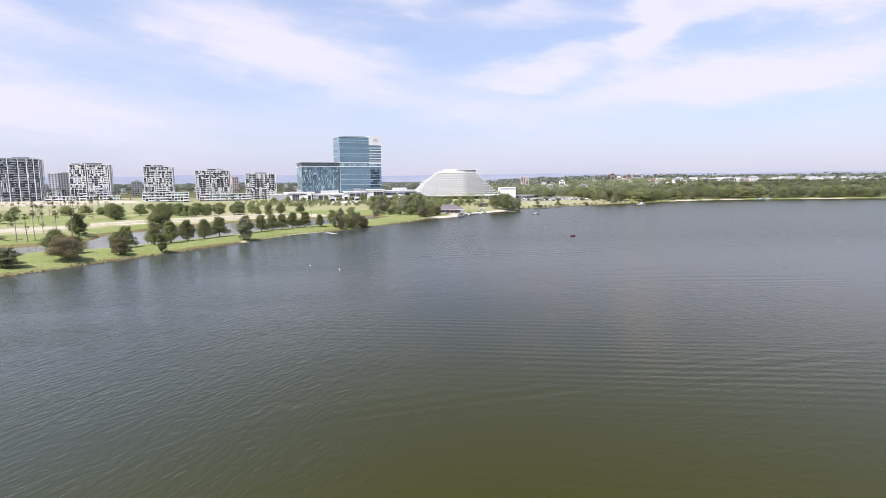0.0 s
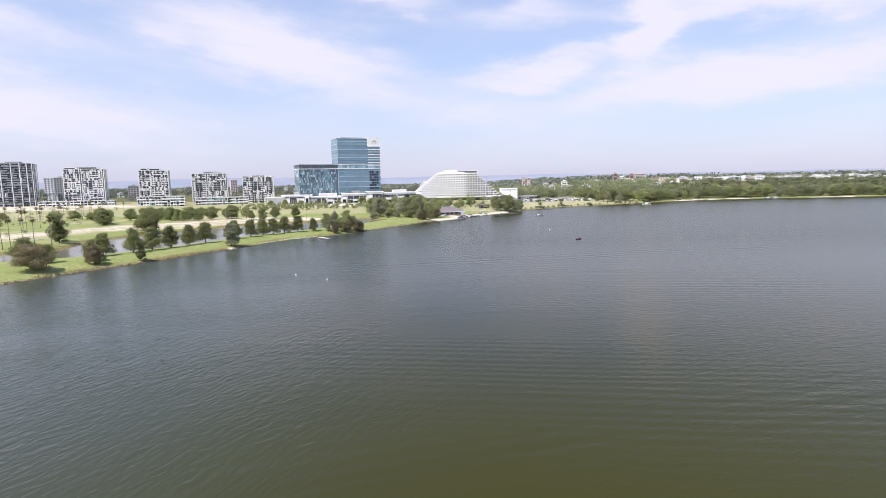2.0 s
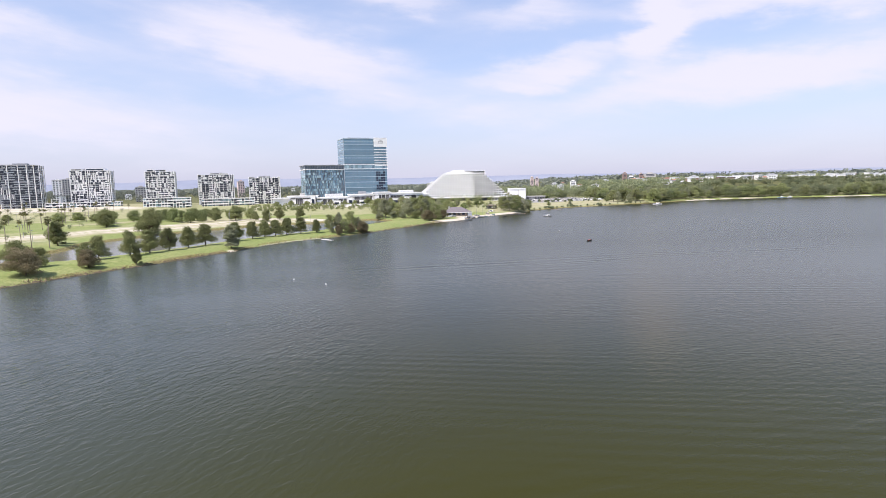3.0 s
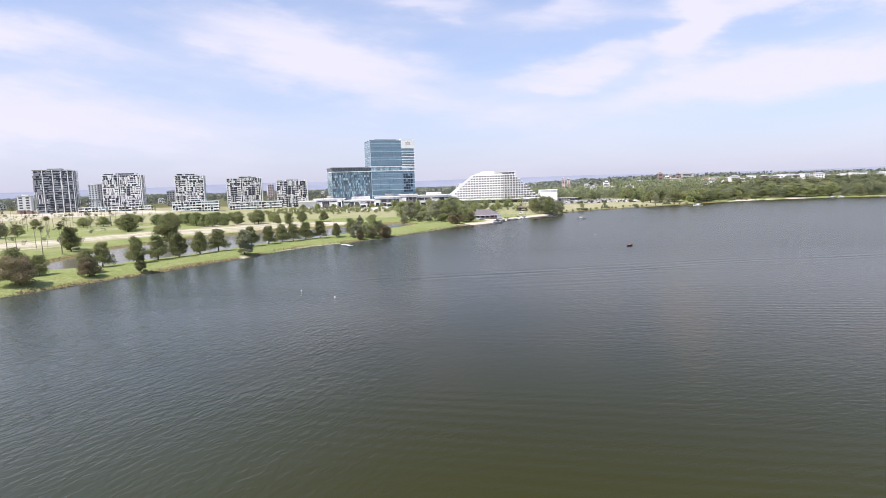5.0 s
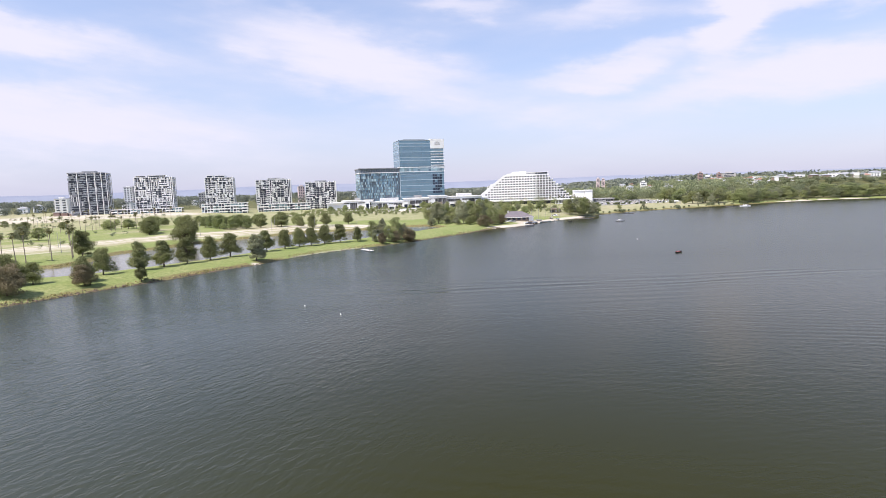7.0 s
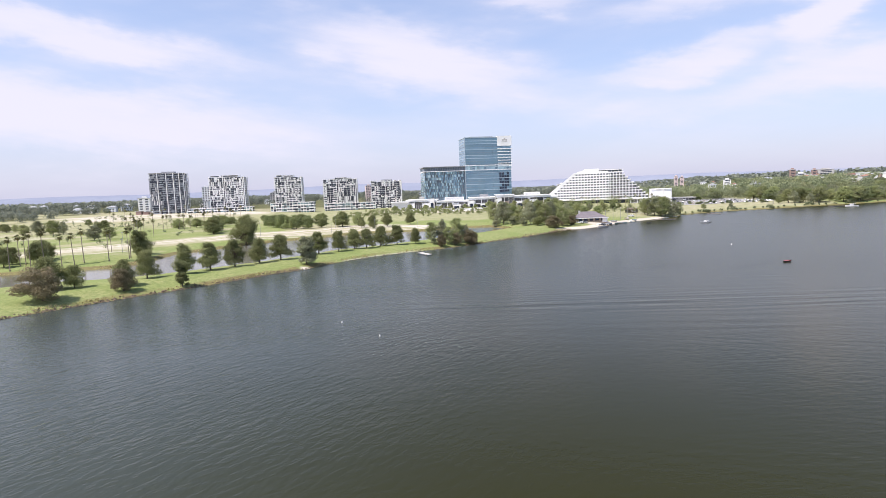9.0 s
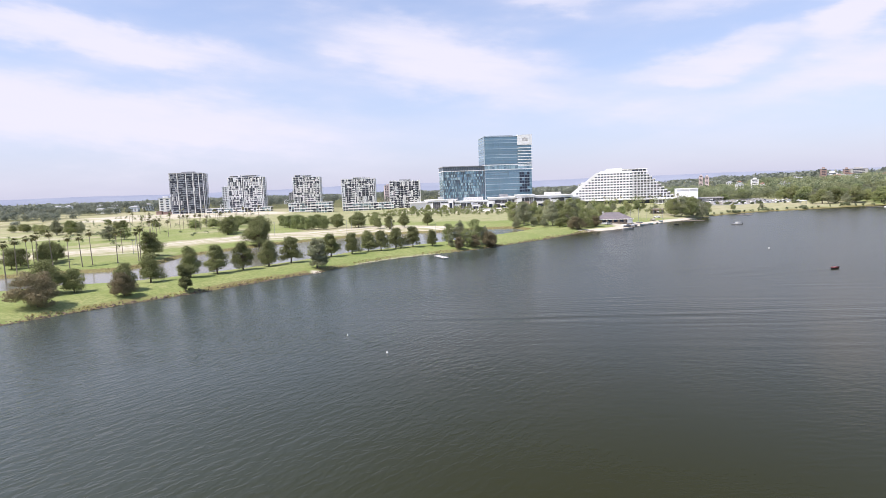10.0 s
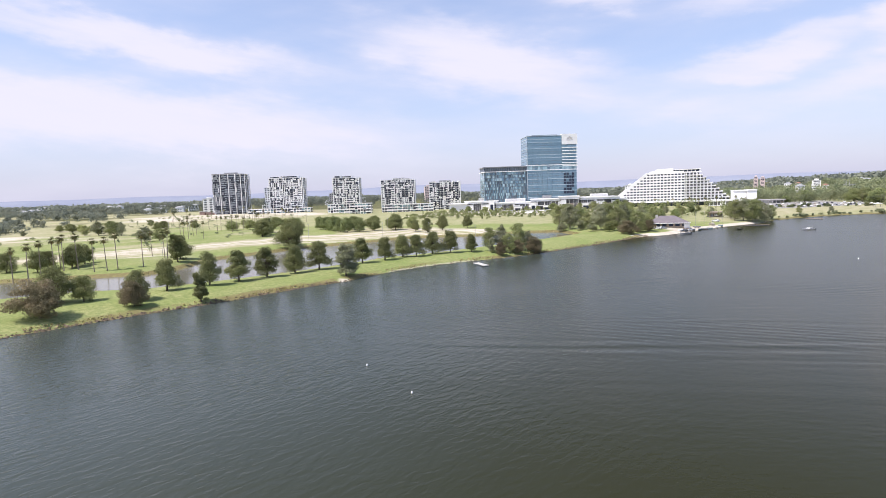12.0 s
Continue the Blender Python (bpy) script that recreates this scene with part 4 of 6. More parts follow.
def scatter_woods(name, label, seed, spots, mat, quads, size):
    """A far wood as one sheet of many crowns. spots: rows of x, y, width, height."""
    rnd = np.random.RandomState(seed)
    V, F = [], []
    n = 0
    zs = land([s[0] for s in spots], [s[1] for s in spots])[0]
    for (x, y, w, h), z in zip(spots, zs):
        k = max(3, int(w / 3))
        cc = np.stack([rnd.uniform(-.32, .32, k) * w, rnd.uniform(-.32, .32, k) * w, rnd.uniform(0.45, 0.82, k) * h], 1)
        c = cc[rnd.randint(0, k, quads)]
        d = rnd.normal(size=(quads, 3))
        d /= np.linalg.norm(d, axis=1)[:, None]
        p = c + d * np.array([w * 0.27, w * 0.27, h * 0.24]) * rnd.uniform(0.75, 1.1, (quads, 1))
        low = rnd.rand(quads) < 0.2
        p[low, 2] = rnd.uniform(0.05, 0.45, low.sum()) * h
        nm = d + rnd.normal(scale=0.5, size=(quads, 3)) + [0, 0, 0.2]
        nm /= np.linalg.norm(nm, axis=1)[:, None]
        t = np.cross(nm, rnd.normal(size=(quads, 3)))
        t /= np.linalg.norm(t, axis=1)[:, None] + 1e-9
        b = np.cross(nm, t)
        s = size * rnd.uniform(0.6, 1.3, (quads, 1))
        p = p + [x, y, z]
        V.append(np.stack([p - t * s, p - b * s * 0.7, p + t * s, p + b * s * 0.7], 1).reshape(-1, 3))
        F.append(n + np.arange(quads * 4).reshape(-1, 4))
        n += quads * 4
    me = bpy.data.meshes.new(name)
    me.from_pydata(np.concatenate(V).tolist(), [], np.concatenate(F).tolist())
    me.materials.append(mat)
    me.update()
    return tagged(new(name, me), label, "woods", kind="stuff")


def build_woods():
    r = random.Random(21)
    # far bank: a belt of trees behind the beach and the car park
    spots = []
    while len(spots) < 560:
        x, y = r.uniform(175, 1150), r.uniform(600, 930)
        dr = float(seg_dist(np.array([x]), np.array([y]), SHORE, False)[0])
        if inside(np.array([x]), np.array([y]), RIVER)[0] or dr < (4.5 if x > 230 else 45) or (x < 215 and y < 700):
            continue
        if dr > 150 and r.random() < 0.4:
            continue
        spots.append((x, y, r.uniform(9, 17), r.uniform(11, 16.5) if dr < 70 else r.uniform(7, 10) if dr < 170 else r.uniform(4, 7)))
    spots += [(r.uniform(320, 1150), r.uniform(855, 902), r.uniform(9, 14), r.uniform(5, 8)) for _ in range(170)]
    spots += [(r.uniform(88, 190), r.uniform(655, 668) + 12, r.uniform(2, 6), r.uniform(1.5, 4)) for _ in range(16)]
    spots += [(r.uniform(80, 200), r.uniform(775, 830), r.uniform(9, 15), r.uniform(9, 14)) for _ in range(34)]
    scatter_woods("riverside_woods", "belt of grey-green trees along the far bank", 1, spots, M_LEAF_WOODS, 420, 0.52)
    spots = []
    while len(spots) < 330:
        x, y = r.uniform(60, 760), r.uniform(830, 1500)
        if x > 380 and y < 1060:
            continue
        spots.append((x, y, r.uniform(12, 22), r.uniform(10, 16) - 5 * (x > 330)))
    scatter_woods("parkland_woods", "deep belt of green parkland trees", 2, spots, M_LEAF_WOODS, 240, 0.95)
    # behind the hotels and the flats, left and right
    spots = []
    while len(spots) < 520:
        x, y = r.uniform(-1500, 120), r.uniform(840, 2200)
        if -620 < x < -230 and y < 880:
            continue
        spots.append((x, y, r.uniform(14, 26), r.uniform(11, 18)))
    while len(spots) < 820:
        x, y = r.uniform(-1900, -620), r.uniform(560, 1600)
        if y < 780 + 0.1 * x and x > -900:
            continue
        spots.append((x, y, r.uniform(12, 22), r.uniform(9, 15)))
    far_spots, spots = spots, []
    while len(spots) < 460:
        x, y = r.uniform(-1250, -520), r.uniform(395, 900)
        if x > -528 - 0.55 * (y - 423) or inside(np.array([x]), np.array([y]), SITE)[0] or (y > 640 and x > -690):
            continue
        if math.sin(x * 0.021 + 1.0) * math.sin(y * 0.047) + 0.6 * math.sin(x * 0.009 - y * 0.06) < 0.05:
            continue
        spots.append((x, y, r.uniform(8, 15), r.uniform(6, 12.5)))
    scatter_woods("course_woods", "dense dull green trees beyond the golf course", 7, spots, M_LEAF_HAZED, 300, 0.7)
    scatter_woods("suburb_woods", "trees of the plain behind the buildings, greyed for haze", 3, far_spots, M_LEAF_HAZED, 100, 1.3)
    spots = [(x + r.uniform(-3, 3), y + r.uniform(2, 8), r.uniform(1.5, 4), r.uniform(1, 3)) for (x, y) in SHORE if 60 < x < 300 for _ in range(9)]
    spots += [(a + (c - a) * t, b + (d - b) * t + r.uniform(2, 6), r.uniform(1.2, 3), r.uniform(0.8, 2.2)) for (a, b), (c, d) in zip(SHORE, SHORE[1:]) if 55 < a < 300 for t in (0.2, 0.35, 0.6, 0.85)]
    scatter_woods("shore_bushes", "low bushes along the far grassy bank", 8, spots, M_LEAF_WOODS, 60, 0.4)
    spots = []
    while len(spots) < 1500:
        a, d = radians(r.uniform(-75, 50)), r.uniform(1500, 4300)
        x, y = d * math.sin(a), d * math.cos(a)
        spots.append((x, y, r.uniform(40, 90), r.uniform(12, 19)))
    scatter_woods("plain_woods", "distant wooded plain reaching the hills", 4, spots, M_LEAF_HAZED, 60, 4.5)
    # shrubs before the hotels and on the lawns
    spots = [(r.uniform(-235, -30), r.uniform(560, 696), r.uniform(1.5, 6), r.uniform(1.0, 4.5)) for _ in range(440)]
    spots += [(r.uniform(-60, 75), r.uniform(690, 745), r.uniform(5, 10), r.uniform(5, 10)) for _ in range(60)]
    spots += [(r.uniform(-30, 55), r.uniform(520, 640), r.uniform(4, 8), r.uniform(3, 6)) for _ in range(45)]
    scrub = [(r.uniform(-560, -330), r.uniform(470, 640), r.uniform(2, 6), r.uniform(1.5, 4.5)) for _ in range(110)]
    scrub += [(r.uniform(-420, -230), r.uniform(300, 420), r.uniform(1.5, 5), r.uniform(1, 3)) for _ in range(34)]
    scatter_woods("course_scrub", "scattered dull green scrub on the sandy ground", 9, scrub, M_LEAF_WOODS, 90, 0.26)
    scatter_woods("hotel_garden_shrubs", "garden shrubs and small trees before the hotels", 6, spots, M_LEAF_MID, 70, 0.45)


build_woods()

# ---- buildings ----
M_GREYGLASS = material("shaded_shopfront_glass", (0.07, 0.072, 0.078), 0.25, 0, (0.12, 0.12, 0.125), 0.2, spec=0.4)
BOXES = {}


def unit_box(name, mat, sx, sy, sz):
    """A shared mesh for alike pieces: a box centred on x, standing on z = 0, its front face at y = 0."""
    key = (name, mat.name, sx, sy, sz)
    if key not in BOXES:
        BOXES[key] = Geo().box(-sx / 2, 0, 0, sx / 2, sy, sz).mesh(name, mat)
    return BOXES[key]


def flats(name, label, x, y, W, D, top, bays, seed, style, turn=21.0, base=None, steps=()):
    """A tower of flats: dark glazed core, white floor slabs and fins, a chequer of solid balcony panels, plant rooms on the roof."""
    rnd = random.Random(seed)
    z0 = gz(x, y) if base is None else base
    b = thing(name, pose(x, y, z0, 0, 0, turn), label, "apartment tower", "row of apartment towers")
    H = top - z0
    floors = max(6, round(H / 3.0))
    fh = H / floors
    bw = W / bays
    grey = style == "grey"
    part("wall", Geo().box(-W / 2 + 0.9, 0.9, 0, W / 2 - 0.9, D - 0.9, H - 0.3), M_FLATGLASS, b, "dark glazed walls")
    slab = Geo().box(-W / 2, 0, 0, W / 2, D, 0.30).mesh("floor_slab", M_SLAB if grey else M_WHITE)
    for i in range(1, floors + 1):
        part("floor_slab", slab, None, b, at=(0, 0, i * fh - 0.42))
    # tall white blades in pairs with a dark slot between them, thin party walls in the other bays
    fin = unit_box("fin", M_WHITE, 0.7, 1.3, round(H + 0.6, 2))
    thin = unit_box("fin", M_CONC if grey else M_WHITE, 0.32, 1.0, H)
    strong = {"grey": (6, 12, 17, 21), "frame": (0, bays // 2, bays), "mix": (0, bays * 2 // 5, bays * 2 // 5 + 1, bays - 1, bays)}[style]
    for k in range(bays + 1):
        fx = -W / 2 + k * bw
        if k in strong:
            part("fin", fin, None, b, at=(min(max(fx, -W / 2 + 0.4), W / 2 - 0.4), -0.35, 0))
        elif k % 2 == 0 and not grey:
            part("fin", thin, None, b, at=(fx, -0.05, 0))
    side_fin = Geo().box(0, -0.3, 0, 0.6, 0.3, H).mesh("fin", M_WHITE)
    for k in range(4):
        part("fin", side_fin, None, b, at=(W / 2 - 0.25, 0.4 + (D - 0.8) * k / 3, 0))
    side_rail = Geo().box(0, -2.4, 0, 0.2, 2.4, 1.1).mesh("balcony_panel", M_WHITE)
    slot = set(strong) & {k for k in strong if k + 1 in strong}
    rail_h, full_h = 1.15, round(fh - 0.45, 2)
    pattern = None
    for i in range(floors):
        # each pattern of runs serves two storeys, so that balconies read as stacked blocks
        if pattern is None or i % 2 == 0 or rnd.random() < 0.5:
            pattern, k = [], 0
            while k < bays:
                n = min(rnd.choice((1, 1, 1, 2, 2)), bays - k)
                r = rnd.random()
                if grey:
                    kind = ("grey" if r < 0.42 else "half" if r < 0.60 else "rail" if r < 0.8 else "open") if k < 6 else ("rail" if r < 0.50 else "grey" if r < 0.60 else "half" if r < 0.65 else "open")
                else:
                    kind = "rail" if r < 0.30 else "full" if r < 0.42 else "half" if r < 0.64 else "grey" if r < 0.70 else "open"
                pattern.append((k, n if kind in ("rail", "open") else 1, kind))
                k += n if kind in ("rail", "open") else 1
        for k, n, kind in pattern:
            if kind == "open" or k in slot:
                continue
            w = round(bw * n * 0.98, 2) if kind == "rail" else round(bw * (0.5 if kind == "half" else 0.94), 2)
            name = "balcony_panel" if kind == "rail" else "wall_panel"
            mat = M_GREYWALL if kind == "grey" else M_RAIL if (kind == "rail" and grey) else M_WHITE
            piece = unit_box(name, mat, w, 0.18 if kind == "rail" else 0.25, rail_h if kind == "rail" else full_h)
            part(name, piece, None, b, at=(-W / 2 + (k + n / 2) * bw + (0.3 if kind == "half" and i % 4 < 2 else 0), 0.05 if kind == "rail" else 0.5, i * fh))
        if i % 2 == 0:
            part("balcony_panel", side_rail, None, b, at=(W / 2 - 0.1, D * (0.3 if i % 4 else 0.68), i * fh))
    # roof: parapet pieces at several heights and plant rooms
    for u0, u1, dh in steps:
        part("parapet", Geo().box(-W / 2 + u0 * W, 0.3, 0, -W / 2 + u1 * W, D - 0.3, dh), M_WHITE if style != "grey" else M_CONC, b, at=(0, 0, H))
        part("parapet_glazing", Geo().box(-W / 2 + u0 * W + 0.6, 0.15, 0.5, -W / 2 + u1 * W - 0.6, 0.45, dh - 0.5), M_DARKGLASS, b, at=(0, 0, H))
    part("plant_room", Geo().box(-W * 0.16, D * 0.3, 0, W * 0.2, D * 0.7, 2.8), M_GREYWALL, b, at=(0, 0, H))
    return b


def terrace_block(name, label, x, y, W, D, floors, bays, seed, turn=21.0, fh=3.3, base=None, category="apartment building"):
    """A low white block of flats with framed balconies at the foot of a tower."""
    rnd = random.Random(seed)
    z0 = gz(x, y) if base is None else base
    b = thing(name, pose(x, y, z0, 0, 0, turn), label, category)
    part("wall", Geo().box(-W / 2 + 0.4, 1.2, -1, W / 2 - 0.4, D, floors * fh - 0.2), M_FLATGLASS, b, "dark glazed walls")
    slab = Geo().box(-W / 2, 0, 0, W / 2, D, 0.55).mesh("floor_slab", M_WHITE)
    for i in range(floors + 1):
        part("floor_slab", slab, None, b, at=(0, 0, i * fh - 0.45))
    bw = W / bays
    cross = unit_box("cross_wall", M_WHITE, 0.5, 1.6, round(floors * fh, 2))
    rail = unit_box("balcony_panel", M_WHITE, round(bw * 0.9, 2), 0.15, 1.1)
    pane = unit_box("window", M_PALEGLASS, round(bw * 0.7, 2), 0.12, round(fh - 1.0, 2))
    for k in range(bays + 1):
        if k % 2 == 0 or rnd.random() < 0.5:
            part("cross_wall", cross, None, b, at=(min(max(-W / 2 + k * bw, -W / 2 + 0.3), W / 2 - 0.3), -0.06, 0))
    for i in range(floors):
        for k in range(bays):
            if rnd.random() < 0.6:
                part("balcony_panel", rail, None, b, at=(-W / 2 + (k + 0.5) * bw, 0.1, i * fh + 0.05))
            if rnd.random() < 0.4:
                part("window", pane, None, b, at=(-W / 2 + (k + 0.5) * bw, 1.05, i * fh + 0.3))
    part("roof", Geo().box(-W / 2 + 1, 1.4, 0, W / 2 - 1, D - 0.5, 0.5), M_CONC, b, at=(0, 0, floors * fh))
    return b


flats("apartment_tower", "tall grey apartment tower with white vertical fins", -550, 721, 45, 20, 60.8, 24, 1, "grey", steps=((0.0, 0.42, 1.2), (0.42, 0.92, 0.8)))
flats("apartment_tower", "white-framed apartment tower with chequered balconies", -476, 748, 47, 20, 53.4, 20, 2, "mix", steps=((0.05, 0.32, 2.2), (0.40, 0.84, 2.6)))
flats("apartment_tower", "white apartment tower with stepped roof", -399, 776, 36.5, 20, 50.8, 16, 3, "frame", steps=((0.08, 0.30, 3.0), (0.36, 0.72, 2.4)))
flats("apartment_tower", "white-framed apartment tower with balconies above a terrace block", -339, 814, 47.5, 20, 46.0, 20, 4, "mix", steps=((0.35, 0.62, 2.2), (0.62, 0.86, 1.6)))
flats("apartment_tower", "lower white apartment tower with chequered front", -270, 815, 42.5, 18, 40.0, 17, 5, "frame", steps=((0.0, 0.22, 1.4), (0.3, 0.45, 1.6), (0.55, 0.66, 1.8), (0.76, 0.84, 1.4), (0.92, 1.0, 1.4)))
terrace_block("terrace_block", "long low white row of terraces below a tower", -474, 727, 84, 14, 2, 22, 6, fh=3.4, base=5.5)
terrace_block("terrace_block", "white four-storey terrace block at a tower's foot", -359.5, 715, 54, 16, 4, 16, 7, fh=3.45, base=2.4)
terrace_block("terrace_block", "long white terrace block beside a tower", -300, 758.5, 66, 16, 3, 20, 8, fh=3.5, base=2.4)
# unfinished brick walls and a white block beside the first tower
b = thing("building_site", pose(-566, 716, gz(-566, 716), 0, 0, 21), "half-built red-brown brick base beside a tower", "building")
for i in range(6):
    part("wall_bay", Geo().box(-26 + i * 9, 0, -1, -19 + i * 9, 8, 4.6 - (i % 3) * 0.9), M_BRICK, b)
    part("slab", Geo().box(-27 + i * 9, -0.6, 4.6 - (i % 3) * 0.9, -18.4 + i * 9, 8, 5.0 - (i % 3) * 0.9), M_CONC, b)


def far_tower(x, y, w, d, top, wall, label, turn=30, strips=4, z=3.0):
    """A distant tower block: plain walls, upright window strips broken by floors, a plant room."""
    b = thing("distant_tower", pose(x, y, z, 0, 0, turn), label, "tower block")
    H = top - z
    part("wall", Geo().box(-w / 2, 0, 0, w / 2, d, H), wall, b)
    part("roof", Geo().box(-w / 2 - 0.2, -0.2, H, w / 2 + 0.2, d + 0.2, H + 0.7), M_CONC, b)
    part("plant_room", Geo().box(-w * 0.2, d * 0.3, H + 0.7, w * 0.25, d * 0.7, H + 3), wall, b)
    n = max(3, int(H / 3.2))
    win = unit_box("window", M_DARKGLASS, round(w / strips * 0.5, 2), 0.2, 1.7)
    for i in range(n):
        for k in range(strips):
            part("window", win, None, b, at=(-w / 2 + (k + 0.5) * w / strips, -0.12, 1.0 + i * H / n))
    return b


far_tower(-651, 788, 16, 16, 29, M_WHITE, "plain white block behind the apartment tower", strips=2, z=4)
far_tower(-703, 1000, 14, 14, 47, M_WHITE, "distant white tower block with dark windows", strips=3)
far_tower(-684, 1003, 19, 14, 48, M_CONC, "distant pale tower block with dark windows", strips=5)
far_tower(-520, 940, 16, 14, 31, M_CONC, "distant grey-white block of flats", strips=4)
far_tower(-452, 905, 9, 12, 33, M_GREYWALL, "narrow grey tower block behind the flats", strips=2)
far_tower(-452, 1200, 13, 12, 40, M_PINK, "distant pinkish brick tower block", strips=3)
far_tower(-40, 1010, 16, 12, 27, M_WHITE, "distant white block beyond the hotels", turn=5, strips=4)
far_tower(-22, 1015, 10, 12, 24, M_CONC, "distant pale block beyond the hotels", turn=5, strips=3)


def glass_hotel():
    """The tall glass hotel: a slab tower and a lower wing under one white crown band, a white sign box on the roof corner."""
    a = 25.0
    b = thing("glass_hotel", pose(-138.3, 729, 3.5, 0, 0, a), "tall blue-green glass hotel with a lower glazed wing", "hotel")
    W, D, H = 56.0, 32.0, 81.0
    part("core", Geo().box(0.6, 0.6, 0, W - 0.6, D - 0.6, H - 1), M_DARKBAND, b)
    fh = H / 24
    band = Geo()
    band.box(0, 0, 0, W, D, fh - 0.34)
    bandm = band.mesh("glass_band", M_BLUEGLASS)
    line = Geo().box(-0.12, -0.12, 0, W + 0.12, D + 0.12, 0.34).mesh("spandrel", M_DARKBAND)
    pale = Geo().box(-0.22, -0.22, 0, W + 0.22, D + 0.22, 0.55).mesh("spandrel", M_SPANDREL)
    for i in range(24):
        part("glass_band", bandm, None, b, at=(0, 0, i * fh))
        strong = i in (13, 16, 17, 19, 21, 22) or (i < 13 and i % 2 == 1)
        if i < 23:
            part("spandrel", pale if strong else line, None, b, at=(0, 0, (i + 1) * fh - 0.34))
    mull = Geo().box(-0.045, -0.15, 0, 0.045, 0.1, H).mesh("mullion", M_DARKBAND)
    for k in range(1, 10):
        part("mullion", mull, None, b, at=(W * k / 10, 0, 0))
    part("mullion", Geo().box(-0.3, -0.3, 0, 0.35, 0.35, H + 0.8).mesh("mullion", M_SPANDREL), None, b)
    part("parapet", Geo().box(-0.3, -0.3, 0, W + 0.3, D + 0.3, 0.9), M_SPANDREL, b, at=(0, 0, H))
    # dark reflection low on the right, built as darker panes; slatted balconies above it
    dark = unit_box("dark_pane", M_DARKGLASS, 2.6, 0.2, 2.7)
    for i in range(5, 12):
        for k in range(4):
            if (i * 3 + k) % 7:
                part("dark_pane", dark, None, b, at=(W - 13.5 + k * 3.1, -0.24, i * fh + 0.2))
    slat = Geo().box(0, -1.3, 0, 17.2, 1.6, 0.75).mesh("balcony_slab", M_WHITE)
    for i in (14, 15, 16, 17, 18, 19, 20):
        part("balcony_slab", slat, None, b, at=(W - 16.3, 0, i * fh))
    # sign box with a plain emblem
    s = part("sign_box", Geo().box(W - 16.6, -0.9, H - 9.6, W + 0.9, 6, H + 1.9), M_WHITE, b, "white sign box on the roof corner")
    em = Geo()
    for k in range(-2, 3):
        em.box(W - 7.9 + k * 1.3 - 0.45, -1.05, H - 3.4 - abs(k) * 0.3, W - 7.9 + k * 1.3 + 0.45, -0.9, H - 1.0 - abs(k) * 0.5)
    em.box(W - 11.4, -1.05, H - 5.2, W - 4.4, -0.9, H - 4.6)
    part("emblem", em, M_CONC, s)
    part("roof_plant", Geo().box(8, 8, 0, W - 20, D - 8, 2.2), M_GREYWALL, b, at=(0, 0, H))
    # crown band that runs from the wing round the tower
    cz = 44.0
    part("crown_band", Geo().box(-0.9, -0.9, cz + 4.6, W + 1.2, D, cz + 5.4), M_WHITE, b)
    part("crown_band", Geo().box(-0.9, -0.9, cz - 0.7, W + 1.2, D, cz), M_WHITE, b)
    cell = unit_box("crown_pane", M_PALEGLASS, 2.5, 0.2, 4.4)
    for k in range(20):
        if (k * 7) % 5 not in (1,):
            part("crown_pane", cell, None, b, at=(1.6 + k * 2.78, -0.45, cz + 0.1))
    # the wing
    WL, WD, WH = 49.0, 34.0, 48.6
    part("wing_core", Geo().box(-WL + 0.5, 0.5, 0, -0.35, WD, WH - 5.2), M_DARKBAND, b)
    part("wing_crown", Geo().box(-WL + 0.3, 0.3, WH - 5.2, -0.35, WD, WH - 0.6), M_DARKBAND, b, "dark glazed top storey")
    top_pane = unit_box("crown_pane", M_GREYWALL, 0.35, 0.3, 4.4)
    for k in range(24):
        part("crown_pane", top_pane, None, b, at=(-WL + 1.4 + k * 2.02, 0.05, WH - 5.1))
    part("wing_roof", Geo().box(-WL - 1.0, -1.0, WH - 0.6, -0.95, WD + 1, WH + 0.3), M_GREYWALL, b)
    part("wing_ledge", Geo().box(-WL - 0.5, -0.6, WH - 5.6, -0.95, WD, WH - 4.9), M_WHITE, b)
    rnd = random.Random(77)
    wf = (WH - 5.6) / 13
    pane = unit_box("pane", M_PALEGLASS, 1.08, 0.3, round(wf * 0.93, 2))
    bpane = unit_box("pane", M_BLUEGLASS, 1.08, 0.3, round(wf * 0.93, 2))
    for i in range(13):
        for k in range(42):
            r = rnd.random()
            if i < 2:
                pick = bpane if r < 0.35 else None
            elif i < 5:
                pick = pane if r < 0.22 else bpane if r < 0.62 else None
            elif k > 36:
                pick = pane if r < 0.14 else bpane if r < 0.40 else None
            else:
                pick = pane if r < 0.36 else bpane if r < 0.74 else None
            if pick:
                part("pane", pick, None, b, at=(-WL + 1.1 + k * 1.12, 0.15, i * wf))
    side = Geo().box(-0.1, 0, 0, 0.3, 3.1, round(wf * 0.92, 2)).mesh("side_pane", M_PALEGLASS)
    for i in range(2, 13):
        for k in range(9):
            if rnd.random() < 0.75:
                part("side_pane", side, None, b, at=(-WL + 0.22, 1.0 + k * 3.6, i * wf))
    lin = Geo().box(-WL + 0.1, 0.05, 0, -0.9, WD, 0.28).mesh("spandrel", M_DARKBAND)
    for i in range(1, 13):
        part("spandrel", lin, None, b, at=(0, 0, i * wf - 0.14))
    return b


glass_hotel()


